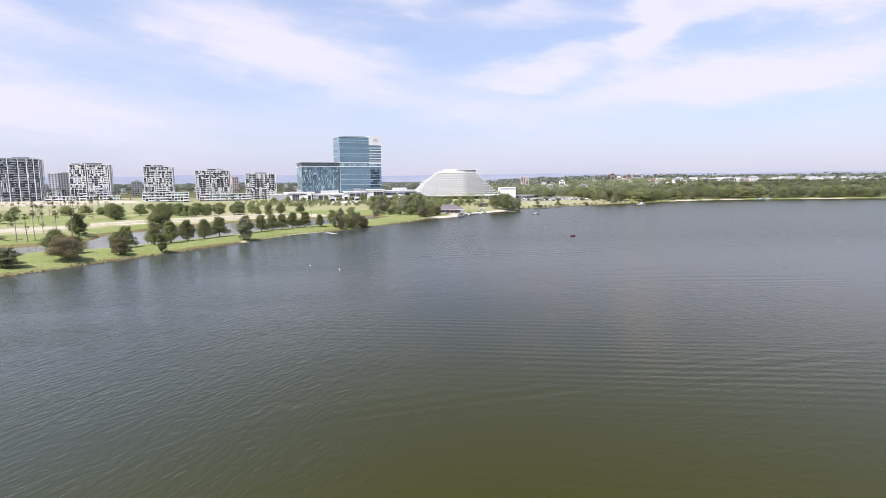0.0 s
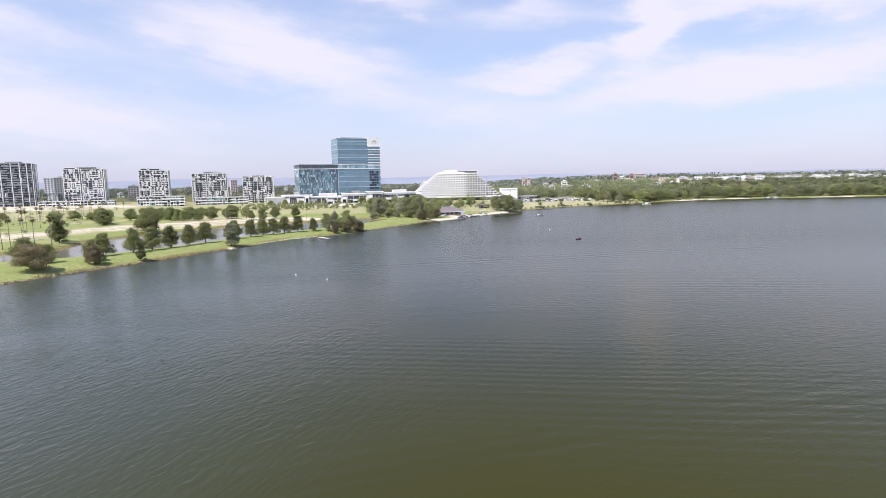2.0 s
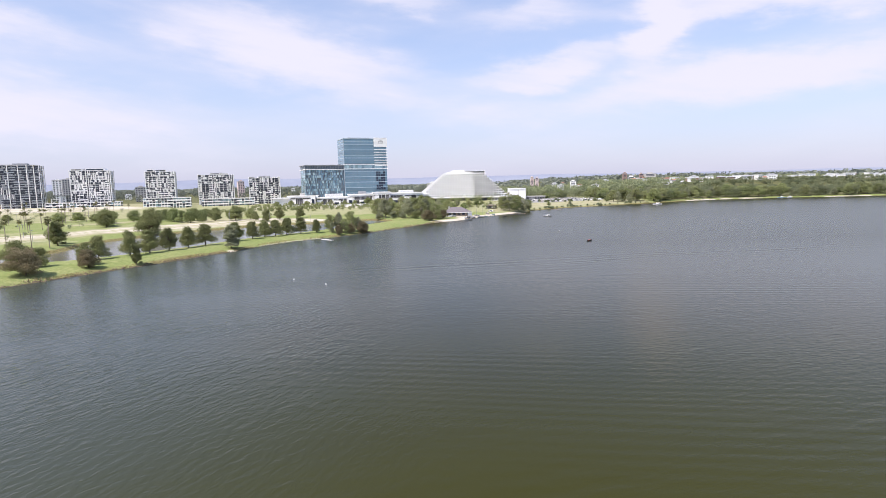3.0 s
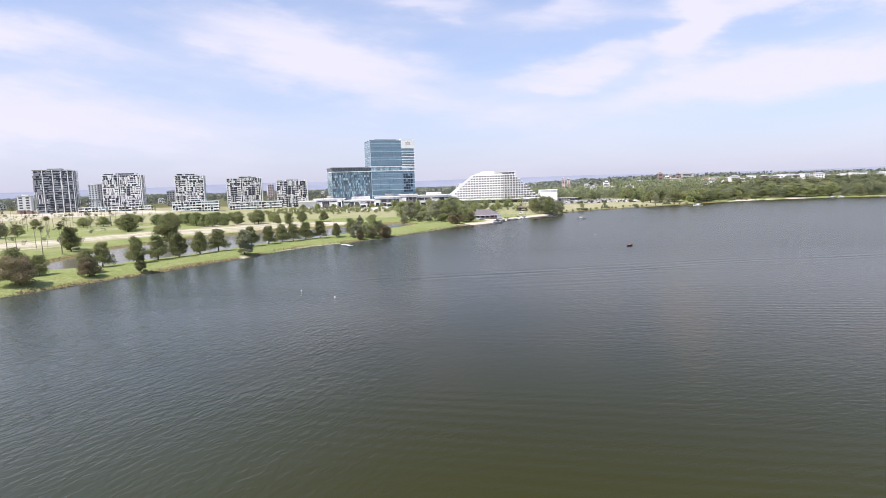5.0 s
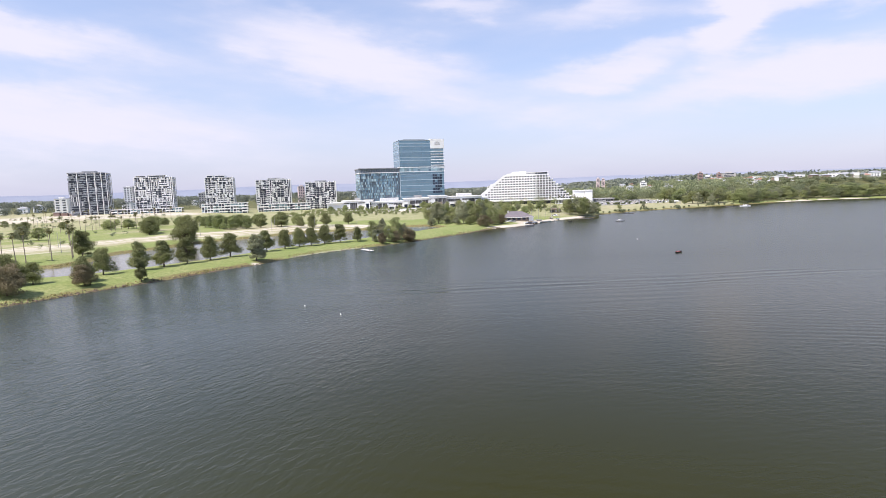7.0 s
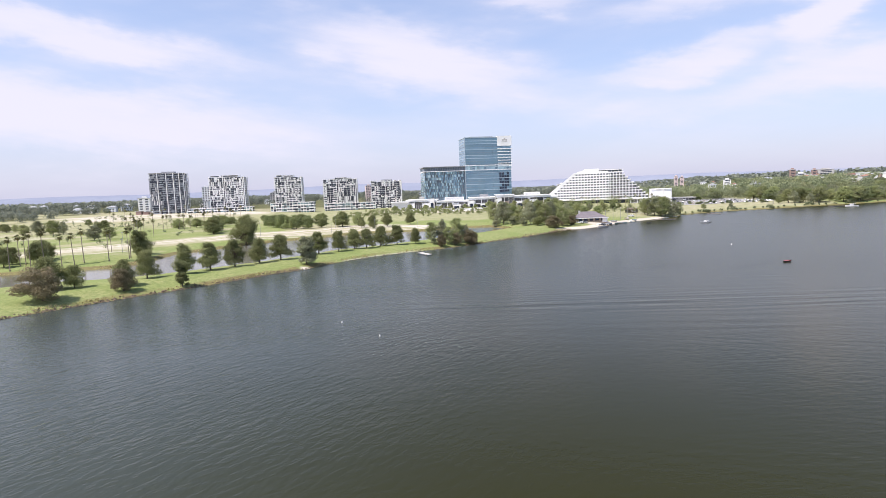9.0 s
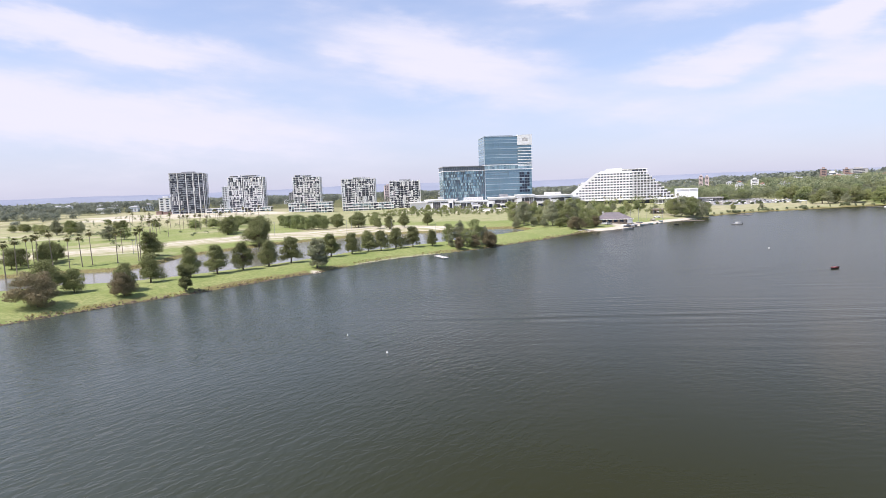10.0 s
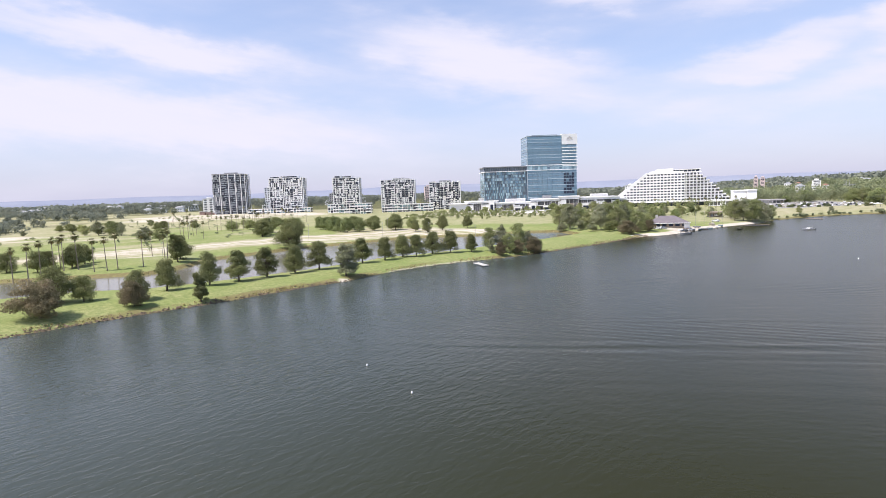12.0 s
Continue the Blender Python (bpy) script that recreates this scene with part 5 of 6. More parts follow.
def low_hall(name, label, x0, y0, x1, y1, D, h, bays, wall_mat=M_WHITE, roof_over=1.2, glassy=True, z=None, columns=True):
    """A flat-roofed hall between two corners of its front: roof slab, glazed openings between piers, deep fascia."""
    L = math.hypot(x1 - x0, y1 - y0)
    z0 = min(gz(x0, y0), gz(x1, y1)) if z is None else z
    b = thing(name, pose(x0, y0, z0, 0, 0, math.degrees(math.atan2(y1 - y0, x1 - x0))), label, "building")
    part("wall", Geo().box(0, 0.8, -0.5, L, D, h - 0.4), M_GREYGLASS if glassy else wall_mat, b)
    part("roof", Geo().box(-roof_over, -roof_over, h - 0.4, L + roof_over, D + 0.5, h + 0.5), wall_mat, b)
    if glassy:
        part("fascia", Geo().box(-0.3, -0.5, h * 0.80, L + 0.3, 0.9, h - 0.38), wall_mat, b)
        part("plinth", Geo().box(-0.3, -0.3, -0.5, L + 0.3, 0.95, 0.6), wall_mat, b)
    bw = L / bays
    rnd = random.Random(int(x0 * 7 + h * 3))
    if columns:
        for k in range(bays + 1):
            w = rnd.choice((0.35, 0.35, 0.5, 2.4))
            part("pier", unit_box("pier", wall_mat, w, 1.1, round(h - 0.4, 2)), None, b, at=(min(max(k * bw, w / 2), L - w / 2), -0.15, 0))
    brown = unit_box("wall_panel", M_WOOD, round(bw * 0.98, 2), 0.4, round(h * 0.5, 2))
    awn = unit_box("canopy", M_WHITE, round(bw * 0.9, 2), 3.3, 0.35)
    mul = unit_box("mullion", M_CONC, 0.22, 0.2, round(h * 0.74, 2))
    pan = unit_box("wall_panel", wall_mat, round(bw * 0.98, 2), 0.4, round(h * 0.7, 2))
    for k in range(bays):
        q = rnd.random()
        if glassy and q < 0.30:
            part("wall_panel", pan if q < 0.17 else brown, None, b, at=((k + 0.5) * bw, 0.45, 0))
        elif glassy and q < 0.62:
            part("canopy", awn, None, b, at=((k + 0.5) * bw, -3.4, round(h * 0.42, 2)))
        if glassy and q > 0.4:
            for j in range(1, 4):
                part("mullion", mul, None, b, at=((k + j / 4) * bw, 0.68, 0.6))
    return b




def hotel_podium():
    low_hall("entry_pavilion", "plain white pavilion wall before the glass hotel", -219, 692, -200, 698, 22, 9.5, 3, glassy=False, columns=False)
    low_hall("podium_hall", "white flat-roofed hall with a glazed front", -203, 700, -168, 706, 26, 11.5, 4)
    low_hall("podium_hall", "long low white hall at the hotel's foot", -168, 702, -130, 708, 26, 9.0, 6)
    low_hall("podium_hall", "white framed entrance with deep dark openings", -130, 704, -109, 708, 26, 11.8, 3)
    low_hall("podium_hall", "dark recessed gaming hall under a white roof", -109, 710, -88, 714, 30, 11.8, 5)
    low_hall("podium_hall", "white arcade with tall openings", -99, 704, -80, 708, 20, 14, 4)
    low_hall("podium_hall", "long white hall linking the two hotels", -80, 716, -40, 730, 30, 12.5, 5)
    low_hall("podium_hall", "white glazed link with a sloping roofline", -46, 738, -34, 742, 24, 10.0, 5)
    for x, y, w, d, z, h, mat, lab in ((-150, 716, 22, 10, 9.5, 4.5, M_WHITE, "white louvred plant screen on the podium roof"), (-186, 716, 12, 8, 12, 3.5, M_CONC, "pale plant room on the podium roof"),
                                       (-62, 738, 18, 10, 13, 3.5, M_WHITE, "white roof volume beside the link hall"), (-116, 722, 10, 8, 12.4, 4, M_GREYWALL, "grey plant room above the entrance")):
        t = thing("plant_screen", pose(x, y, z + 2.5, 0, 0, 10), lab, "plant room")
        part("wall", Geo().box(-w / 2, 0, 0, w / 2, d, h), mat, t)
        lv = unit_box("louvre", M_CONC, round(w * 0.94, 2), 0.2, 0.18)
        for k in range(int(h / 0.6)):
            part("louvre", lv, None, t, at=(0, -0.15, 0.3 + k * 0.6))
    for x, y, w, h in ((-171, 695, 5, 12), (-143, 698, 9, 5.2), (-126, 698, 6, 8.5), (-112, 700, 8, 5), (-94, 698, 5, 10.5), (-72, 706, 10, 6.5), (-58, 716, 8, 8), (-40, 728, 10, 6)):
        t = thing("stair_block", pose(x, y, gz(x, y), 0, 0, 10), "small white block with a dark opening before the halls", "building", "blocks before the halls")
        part("wall", Geo().box(-w / 2, 0, -0.5, w / 2, 6, h), M_WHITE, t)
        part("opening", Geo().box(-w * 0.32, -0.08, 0.2, w * 0.32, 0.3, h * 0.62), M_DARKGLASS, t)
        part("coping", Geo().box(-w / 2 - 0.15, -0.15, h, w / 2 + 0.15, 6.15, h + 0.3), M_CONC, t)
    # planters and steps on the forecourt
    for i, (x, y, w) in enumerate(((-190, 676, 14), (-172, 664, 18), (-150, 672, 16), (-126, 668, 20), (-112, 680, 12), (-100, 660, 16), (-138, 648, 18), (-160, 640, 16), (-118, 644, 14))):
        t = thing("terrace_wall", pose(x, y, gz(x, y), 0, 0, 8 * math.sin(i * 2)), "low pale garden wall on the hotel forecourt", "garden wall", "garden walls")
        part("wall", Geo().box(-w / 2, 0, -0.3, w / 2, 0.6, 1.3), M_WHITE, t)
        part("coping", Geo().box(-w / 2 - 0.1, -0.1, 1.3, w / 2 + 0.1, 0.7, 1.5), M_CONC, t)


hotel_podium()


def pyramid_hotel():
    """The white stepped hotel: sloping flank, rows of square windows, terraces that step down."""
    y0 = 765.0
    b = thing("stepped_hotel", pose(0, y0, 3.0), "white pyramid-shaped hotel with rows of square windows", "hotel")
    D, fh = 24.0, 3.02
    base = 4.8
    left = lambda z: -51.0 + (z - 6.2) * 36.5 / 28.4
    right = lambda z: 70.0 - (z - 6.2) * 26.5 / 25.0
    # body: stack of storeys, the left flank one straight slope
    n = 10
    body = Geo()
    top = base + n * fh
    body.prism([(left(base), base), (24.8, base), (24.8, top), (left(top), top)], 0.6, D)
    part("wall", body, M_WHITE, b)
    part("podium", Geo().box(-46, 1.5, -1, 62, D + 3, base), M_DARKGLASS, b, "dark glazed ground floor")
    part("podium_roof", Geo().box(-52, -1.5, base - 0.9, 66, D + 3, base), M_WHITE, b)
    flank = Geo()
    flank.prism([(left(base) - 2.2, base - 0.5), (left(base) + 0.6, base - 0.5), (left(top) + 1.2, top + 1.2), (left(top) - 0.8, top + 1.2)], -0.3, D + 0.3)
    part("sloping_parapet", flank, M_WHITE, b)
    win = Geo()
    win.box(-1.15, 0, 0, 1.15, 0.5, 1.56)
    winm = win.mesh("window", M_DARKGLASS)
    sill = Geo().box(-1.05, -0.25, -0.2, 1.05, 0.3, 0).mesh("window_sill", M_WHITE)
    pitch = 3.5
    for i in range(n):
        z = base + i * fh
        # raised bands between rows give each window its recess
        part("storey_band", Geo().box(left(z) + 1.5, -0.06, 0, 24.8, 0.75, 1.05), M_WHITE, b, at=(0, 0, z))
        part("storey_band", Geo().box(left(z + fh) + 1.5, -0.06, 0, 24.8, 0.75, 0.35), M_WHITE, b, at=(0, 0, z + fh - 0.35))
        k = 0
        x = 23.0
        while x > left(z + 1.8) + 3.0:
            w = part("window", winm, None, b, at=(x, 0.35, z + 1.1))
            if z < 40:
                part("window_sill", sill, None, w)
            part("pier", unit_box("pier", M_WHITE, 1.2, 0.75, fh), None, b, at=(x - pitch / 2, 0, z))
            x -= pitch
        # terraces on the stepped side
        xr = right(z)
        part("terrace", Geo().box(24.8, -0.6, 0, xr, D * 0.8, 0.5), M_WHITE, b, at=(0, 0, z - 0.2))
        part("terrace_wall", Geo().box(24.8, -0.6, 0, xr, -0.3, 0.95), M_WHITE, b, at=(0, 0, z))
        part("terrace_wall", Geo().box(xr - 0.3, -0.6, 0, xr, D * 0.8, 1.35), M_WHITE, b, at=(0, 0, z))
        part("terrace_glazing", Geo().box(24.8, 0.9, 0, max(26, xr - 3.6), D * 0.7, fh), M_GREYGLASS, b, at=(0, 0, z))
        x = 26.2
        while x < xr - 4.5:
            part("pier", unit_box("pier", M_WHITE, 1.3, 0.7, round(fh - 0.05, 2)), None, b, at=(x, 0.3, z))
            x += pitch
    # top: solid white head over the windows, dark glazed penthouse beside it
    head = Geo().prism([(left(top) - 0.5, top), (24, top), (24, top + 2.2), (13.4, top + 2.4), (13.4, top + 5.6), (-3, top + 5.2), (-5.5, top + 3.4), (left(top) + 4, top + 2.8)], 0.2, D)
    part("head", head, M_WHITE, b)
    part("penthouse", Geo().box(13.6, 1.2, top + 0.8, 39, D, top + 3.4), M_DARKGLASS, b)
    part("penthouse_roof", Geo().box(13.6, 0, top + 3.4, 40.6, D + 1, top + 4.0), M_WHITE, b)
    part("penthouse_rail", Geo().box(24, -0.3, top + 0.2, 41.0, 0.0, top + 1.3), M_WHITE, b)
    for k in range(7):
        part("column", unit_box("column", M_WHITE, 0.5, 0.5, 3.4), None, b, at=(15.5 + k * 4.0, 0.5, top))
    return b


pyramid_hotel()
low_hall("white_hall", "plain white function hall behind the trees", 70.5, 757, 83, 757, 20, 15, 2, glassy=False, roof_over=0.2, columns=False)
low_hall("white_hall", "plain white hall wing with a bright end wall", 83.5, 755, 92, 755, 20, 15.2, 2, glassy=False, roof_over=0.2, columns=False)
low_hall("porch", "white porch with dark openings beside the stepped hotel", 47, 742, 70, 744, 16, 5.5, 6)


def boat_shed():
    x, y = 3.5, 440
    b = thing("boat_shed", pose(x, y, gz(x, y), 0, 0, 8), "low riverside clubhouse with a slate-purple hipped roof", "clubhouse")
    W, D, e, r = 20, 13, 3.0, 6.6
    part("wall", Geo().box(-W / 2 + 1, 1, -0.6, W / 2 - 1, D - 1, e), M_WOOD, b)
    g = Geo()
    c = [(-W / 2, 0, e - 0.2), (W / 2, 0, e - 0.2), (W / 2, D, e - 0.2), (-W / 2, D, e - 0.2)]
    r0, r1 = (-W / 2 + 4.5, D / 2, r), (W / 2 - 7.5, D / 2, r)
    g.face(c[0], c[1], r1, r0), g.face(c[1], c[2], r1), g.face(c[2], c[3], r0, r1), g.face(c[3], c[0], r0), g.face(*reversed(c))
    part("roof", g, M_ROOF_PURPLE, b, "slate-purple hipped roof")
    part("fascia", Geo().box(-W / 2, -0.12, e - 0.5, W / 2, 0.05, e - 0.17), M_WHITE, b)
    for k in range(5):
        part("window", unit_box("window", M_DARKGLASS, 2.2, 0.15, 1.3), None, b, at=(-7 + k * 3.4, 0.9, 1.0))
    part("chimney", Geo().box(-W / 2 + 2.6, D / 2 - 0.7, r - 1.2, -W / 2 + 3.8, D / 2 + 0.7, r + 0.5), M_CONC, b)
    part("door", unit_box("door", M_WHITE, 3.0, 0.15, 2.4), None, b, at=(8, 0.85, 0))


boat_shed()


def house(x, y, w, d, h, turn, wall, roof, label, gable=True, z=None):
    b = thing("house", pose(x, y, gz(x, y) if z is None else z, 0, 0, turn), label, "house", "houses on the ridge")
    part("wall", Geo().box(-w / 2, 0, -3, w / 2, d, h), wall, b)
    g = Geo()
    o = 0.6
    if gable:
        c = [(-w / 2 - o, -o, h - 0.1), (w / 2 + o, -o, h - 0.1), (w / 2 + o, d + o, h - 0.1), (-w / 2 - o, d + o, h - 0.1)]
        r0, r1 = (-w / 2 + d * 0.4, d / 2, h + d * 0.22), (w / 2 - d * 0.4, d / 2, h + d * 0.22)
        g.face(c[0], c[1], r1, r0), g.face(c[1], c[2], r1), g.face(c[2], c[3], r0, r1), g.face(c[3], c[0], r0), g.face(*reversed(c))
    else:
        g.box(-w / 2 - o, -o, h - 0.1, w / 2 + o, d + o, h + 0.5)
    part("roof", g, roof, b)
    win = unit_box("window", M_DARKGLASS, 1.9, 0.2, 1.5)
    for s in range(max(1, int(h / 3))):
        for k in range(max(2, int(w / 4))):
            part("window", win, None, b, at=(-w / 2 + 2.2 + k * 4.0, -0.1, 0.9 + 3.0 * s))
    return b


def build_houses():
    r = random.Random(31)
    for i in range(130):
        x = 340 + i * 6.4 + r.uniform(-6, 6)
        y = 905 + r.uniform(0, 130) + 0.02 * x
        flat = r.random() < 0.72
        house(x, y, r.uniform(7, 15), r.uniform(8, 11), r.choice((4.0, 5.5, 6.5, 8.0)), r.uniform(-20, 20), M_WHITE if r.random() < 0.85 else M_BRICK,
              M_WHITE if flat else M_ROOF_GREY if r.random() < 0.72 else M_ROOF_RED, "white two-storey house on the wooded ridge" if not flat else "flat-roofed pale house on the wooded ridge", not flat)
    for i in range(16):
        x, y = r.uniform(120, 460), r.uniform(1080, 1500)
        house(x, y, r.uniform(8, 16), 10, r.uniform(5, 8) + 6 * (x < 260), r.uniform(-15, 15), M_WHITE, M_ROOF_GREY if r.random() < 0.6 else M_ROOF_RED, "pale house among distant trees", r.random() < 0.5)
    for i in range(40):
        x, y = r.uniform(-1300, -180), r.uniform(900, 1700)
        house(x, y, r.uniform(8, 17), 10, r.uniform(8, 13), r.uniform(10, 40), M_WHITE, M_ROOF_GREY, "pale building among the trees of the plain", r.random() < 0.4)
    for i in range(12):
        x, y = r.uniform(-1350, -760), r.uniform(780, 960)
        house(x, y, r.uniform(10, 20), 9, r.uniform(6, 9), r.uniform(20, 50), M_WHITE, M_ROOF_GREY, "white building half hidden by trees", r.random() < 0.5)
    for x, y, w, fl, mat, lab in ((201, 1500, 7.5, 11, M_PINK, "pink brick tower block"), (214, 1500, 8, 11, M_PINK, "pink brick tower block"),
                                  (383, 1300, 9, 12, M_BRICK, "dark red brick tower block"), (399, 1305, 16, 10, M_WHITE, "white block beside a brick tower"),
                                  (420, 1300, 8, 12, M_BRICK, "dark red brick tower block"), (440, 1302, 26, 12, M_CONC, "pale grey block of flats"), (246, 1200, 12, 7, M_WHITE, "white block among the trees")):
        zb = gz(x, y) - 1
        fl = max(4, round((fl * 3.0 + 3 - zb) / 3.0))
        b = thing("tower_block", pose(x, y, zb, 0, 0, -10), lab + " on the skyline", "tower block")
        part("wall", Geo().box(-w / 2, 0, -3, w / 2, 14, fl * 3.0), mat, b)
        part("roof", Geo().box(-w / 2 - 0.3, -0.3, fl * 3.0, w / 2 + 0.3, 14.3, fl * 3.0 + 0.6), M_CONC, b)
        part("plant_room", Geo().box(-w / 4, 4, fl * 3.0 + 0.6, w / 4, 9, fl * 3.0 + 3), mat, b)
        strip = unit_box("window", M_DARKGLASS, round(w * 0.7, 1), 0.2, 1.3)
        for k in range(fl):
            part("window", strip, None, b, at=(0, -0.1, k * 3.0 + 1))


build_houses()

# ---- boats, jetties and small things ----


def hull(L, B, H, mat_name):
    """A planing hull with a raked bow, pointing along +x."""
    g = Geo()
    secs = ((-L / 2, 0.92, 0.0), (-L * 0.1, 1.0, 0.0), (L * 0.25, 0.85, 0.05), (L * 0.42, 0.45, 0.16), (L / 2, 0.04, 0.30))
    rings = []
    for x, k, up in secs:
        n = len(g.v)
        w = B / 2 * k
        g.v += [(x, -w, H + up), (x, -w * 0.8, -0.1 + up * 0.6), (x, 0, -0.3 + up), (x, w * 0.8, -0.1 + up * 0.6), (x, w, H + up)]
        rings.append(n)
    for a, c in zip(rings, rings[1:]):
        for k in range(4):
            g.f.append((a + k, a + k + 1, c + k + 1, c + k))
        g.f.append((a + 4, a, c, c + 4))
    g.f.append(tuple(rings[0] + k for k in range(5)))
    return g


def motor_boat(x, y, turn, L, B, mat, label, cabin=True):
    b = thing("motor_boat", pose(x, y, 0.05, 0, 0, turn), label, "boat")
    part("hull", hull(L, B, 0.75, ""), mat, b)
    if cabin:
        g = Geo().prism([(-L * 0.12, 0.75), (L * 0.22, 0.75), (L * 0.12, 1.55), (-L * 0.12, 1.65)], -B * 0.36, B * 0.36)
        part("cabin", g, M_WHITE, b)
        part("windscreen", Geo().prism([(L * 0.225, 0.95), (L * 0.25, 0.95), (L * 0.15, 1.5), (L * 0.13, 1.5)], -B * 0.33, B * 0.33), M_DARKGLASS, b)
        part("canopy", Geo().box(-L * 0.3, -B * 0.38, 1.95, L * 0.14, B * 0.38, 2.05), M_WHITE, b)
        for sx in (-L * 0.28, L * 0.1):
            for sy in (-B * 0.34, B * 0.34):
                part("stanchion", Geo().box(sx - 0.04, sy - 0.04, 0.7, sx + 0.04, sy + 0.04, 1.95), M_STEEL, b)
    part("outboard_motor", Geo().box(-L / 2 - 0.45, -0.25, 0.1, -L / 2 - 0.02, 0.25, 1.2), M_BLACK, b)
    return b


b = motor_boat(58.5, 267, 215, 2.5, 1.0, M_BLACK, "small dark dinghy with a red gunwale on the open river", False)
b.matrix_basis = b.matrix_basis @ Matrix.Diagonal((1, 1, 0.42, 1))
part("gunwale", Geo().box(-1.15, -0.45, 0.72, 0.6, 0.45, 0.86), M_RED, b)
b = motor_boat(69, 443, 160, 5.6, 1.9, M_GREYWALL, "low grey runabout with a white cabin off the beach")
b.matrix_basis = b.matrix_basis @ Matrix.Diagonal((1, 1, 0.62, 1))
b = motor_boat(38, 448, 20, 2.6, 1.1, M_BLACK, "dark dinghy moored off the beach", False)
b.matrix_basis = b.matrix_basis @ Matrix.Diagonal((1, 1, 0.6, 1))
motor_boat(9.5, 418, 200, 5.5, 1.9, M_GREYWALL, "low grey rowing skiff pulled to the beach", False)
motor_boat(207, 601, 175, 9.0, 3.0, M_WHITE, "white launch moored by the far bank")
motor_boat(392, 706, 178, 9.0, 3.0, M_PALEGLASS, "pale launch moored off the far beach")
motor_boat(403, 708, 10, 7.5, 2.6, M_WHITE, "white launch moored off the far beach")


def pontoon(x, y, turn, L, W, label):
    b = thing("pontoon", pose(x, y, 0.0, 0, 0, turn), label, "pontoon")
    part("float_tank", Geo().box(-L / 2 + 0.3, -W / 2 + 0.2, -0.3, L / 2 - 0.3, W / 2 - 0.2, 0.3), M_GREYWALL, b)
    n = int(L / 0.4)
    plank = Geo().box(-0.19, -W / 2, 0, 0.19, W / 2, 0.08).mesh("plank", M_DECK if L < 9.5 else M_WOOD)
    for k in range(n):
        part("plank", plank, None, b, at=(-L / 2 + 0.2 + k * L / n, 0, 0.3))
    for sx in (-L / 2, L / 2):
        for sy in (-W / 2, W / 2):
            part("bollard", Geo().tube([(sx * 0.95, sy * 0.9, -1.5), (sx * 0.95, sy * 0.9, 0.8)], [0.1, 0.1], 8), M_WOOD, b)
    return b


M_DECK = material("pale_decking", (0.62, 0.60, 0.56), 0.8, 0, (0.50, 0.48, 0.44), 1.0, per_piece=0.12)
pontoon(-61.4, 291.8, -50, 9.0, 2.3, "small pale pontoon floating off the lawn")
pontoon(51, 478.5, 10, 13, 2.6, "low timber pontoon with moored craft by the beach")
pontoon(198, 606, 8, 12, 2.4, "timber landing by the far bank")
pontoon(92, 535, -35, 10, 1.8, "narrow timber landing at the grassy bank")


def buoy(x, y, label):
    b = thing("buoy", pose(x, y, 0) @ Matrix.Diagonal((0.8, 0.8, 0.75, 1)), label, "buoy", "mooring buoys")
    g = Geo()
    g.tube([(0, 0, -0.3), (0, 0, -0.15), (0, 0, 0.1), (0, 0, 0.32), (0, 0, 0.42)], [0.05, 0.13, 0.17, 0.13, 0.04], 12)
    part("float", g, M_WHITE, b, smooth=True)
    part("ring", Geo().tube([(0, 0, 0.42), (0, 0, 0.58)], [0.05, 0.05], 6), M_STEEL, b)


for x, y in ((-45.2, 179.8), (-34, 171), (55, 318)):
    buoy(x, y, "small white mooring buoy on the river")


def make_car(mat, x, y, turn):
    b = thing("car", pose(x, y, gz(x, y) + 0.02, 0, 0, turn), "", "car", "parked cars")
    part("body", Geo().prism([(-2.1, 0.3), (2.1, 0.3), (2.15, 0.75), (1.1, 0.95), (-2.0, 1.0), (-2.15, 0.6)], -0.88, 0.88), mat, b)
    part("roof", Geo().prism([(-1.75, 1.0), (1.0, 0.95), (0.35, 1.42), (-1.3, 1.45)], -0.74, 0.74), mat, b)
    part("windows", Geo().prism([(-1.55, 1.02), (0.85, 0.99), (0.32, 1.36), (-1.2, 1.38)], -0.76, 0.76), M_DARKGLASS, b)
    for wx in (-1.35, 1.35):
        for wy in (-0.82, 0.82):
            wh = part("wheel", Geo().tube([(wx, wy - 0.1, 0.32), (wx, wy + 0.1, 0.32)], [0.32, 0.32], 10), M_BLACK, b)
            part("rim", Geo().tube([(wx, wy - 0.12, 0.32), (wx, wy + 0.12, 0.32)], [0.19, 0.19], 8), M_STEEL, wh)
    return b


def build_cars():
    names = ("white", "silver", "dark", "beige")
    base = []
    for i, mat in enumerate(M_CAR):
        c = make_car(mat, 110 + i * 6, 690, 80)
        base.append(tagged(c, f"parked {names[i]} car in the riverside car park", "car", "parked cars"))
    r = random.Random(41)
    for row in range(5):
        for k in range(17):
            if r.random() < 0.22:
                continue
            x, y = 84 + k * 5.4 + row * 3, 668 + row * 17 + k * 1.2
            copy_thing(base[r.choice((0, 0, 0, 1, 1, 2, 3))], pose(x, y, gz(x, y) + 0.02, 0, 0, 85 + r.uniform(-6, 6)))
    for i, (x, y) in enumerate(((-4, 430), (-1, 433), (10, 433), (26, 470), (30, 490))):
        c = copy_thing(base[i % 4], pose(x, y, gz(x, y) + 0.02, 0, 0, i * 37))
        c["label"] = "car or boat trailer parked beside the clubhouse"


build_cars()


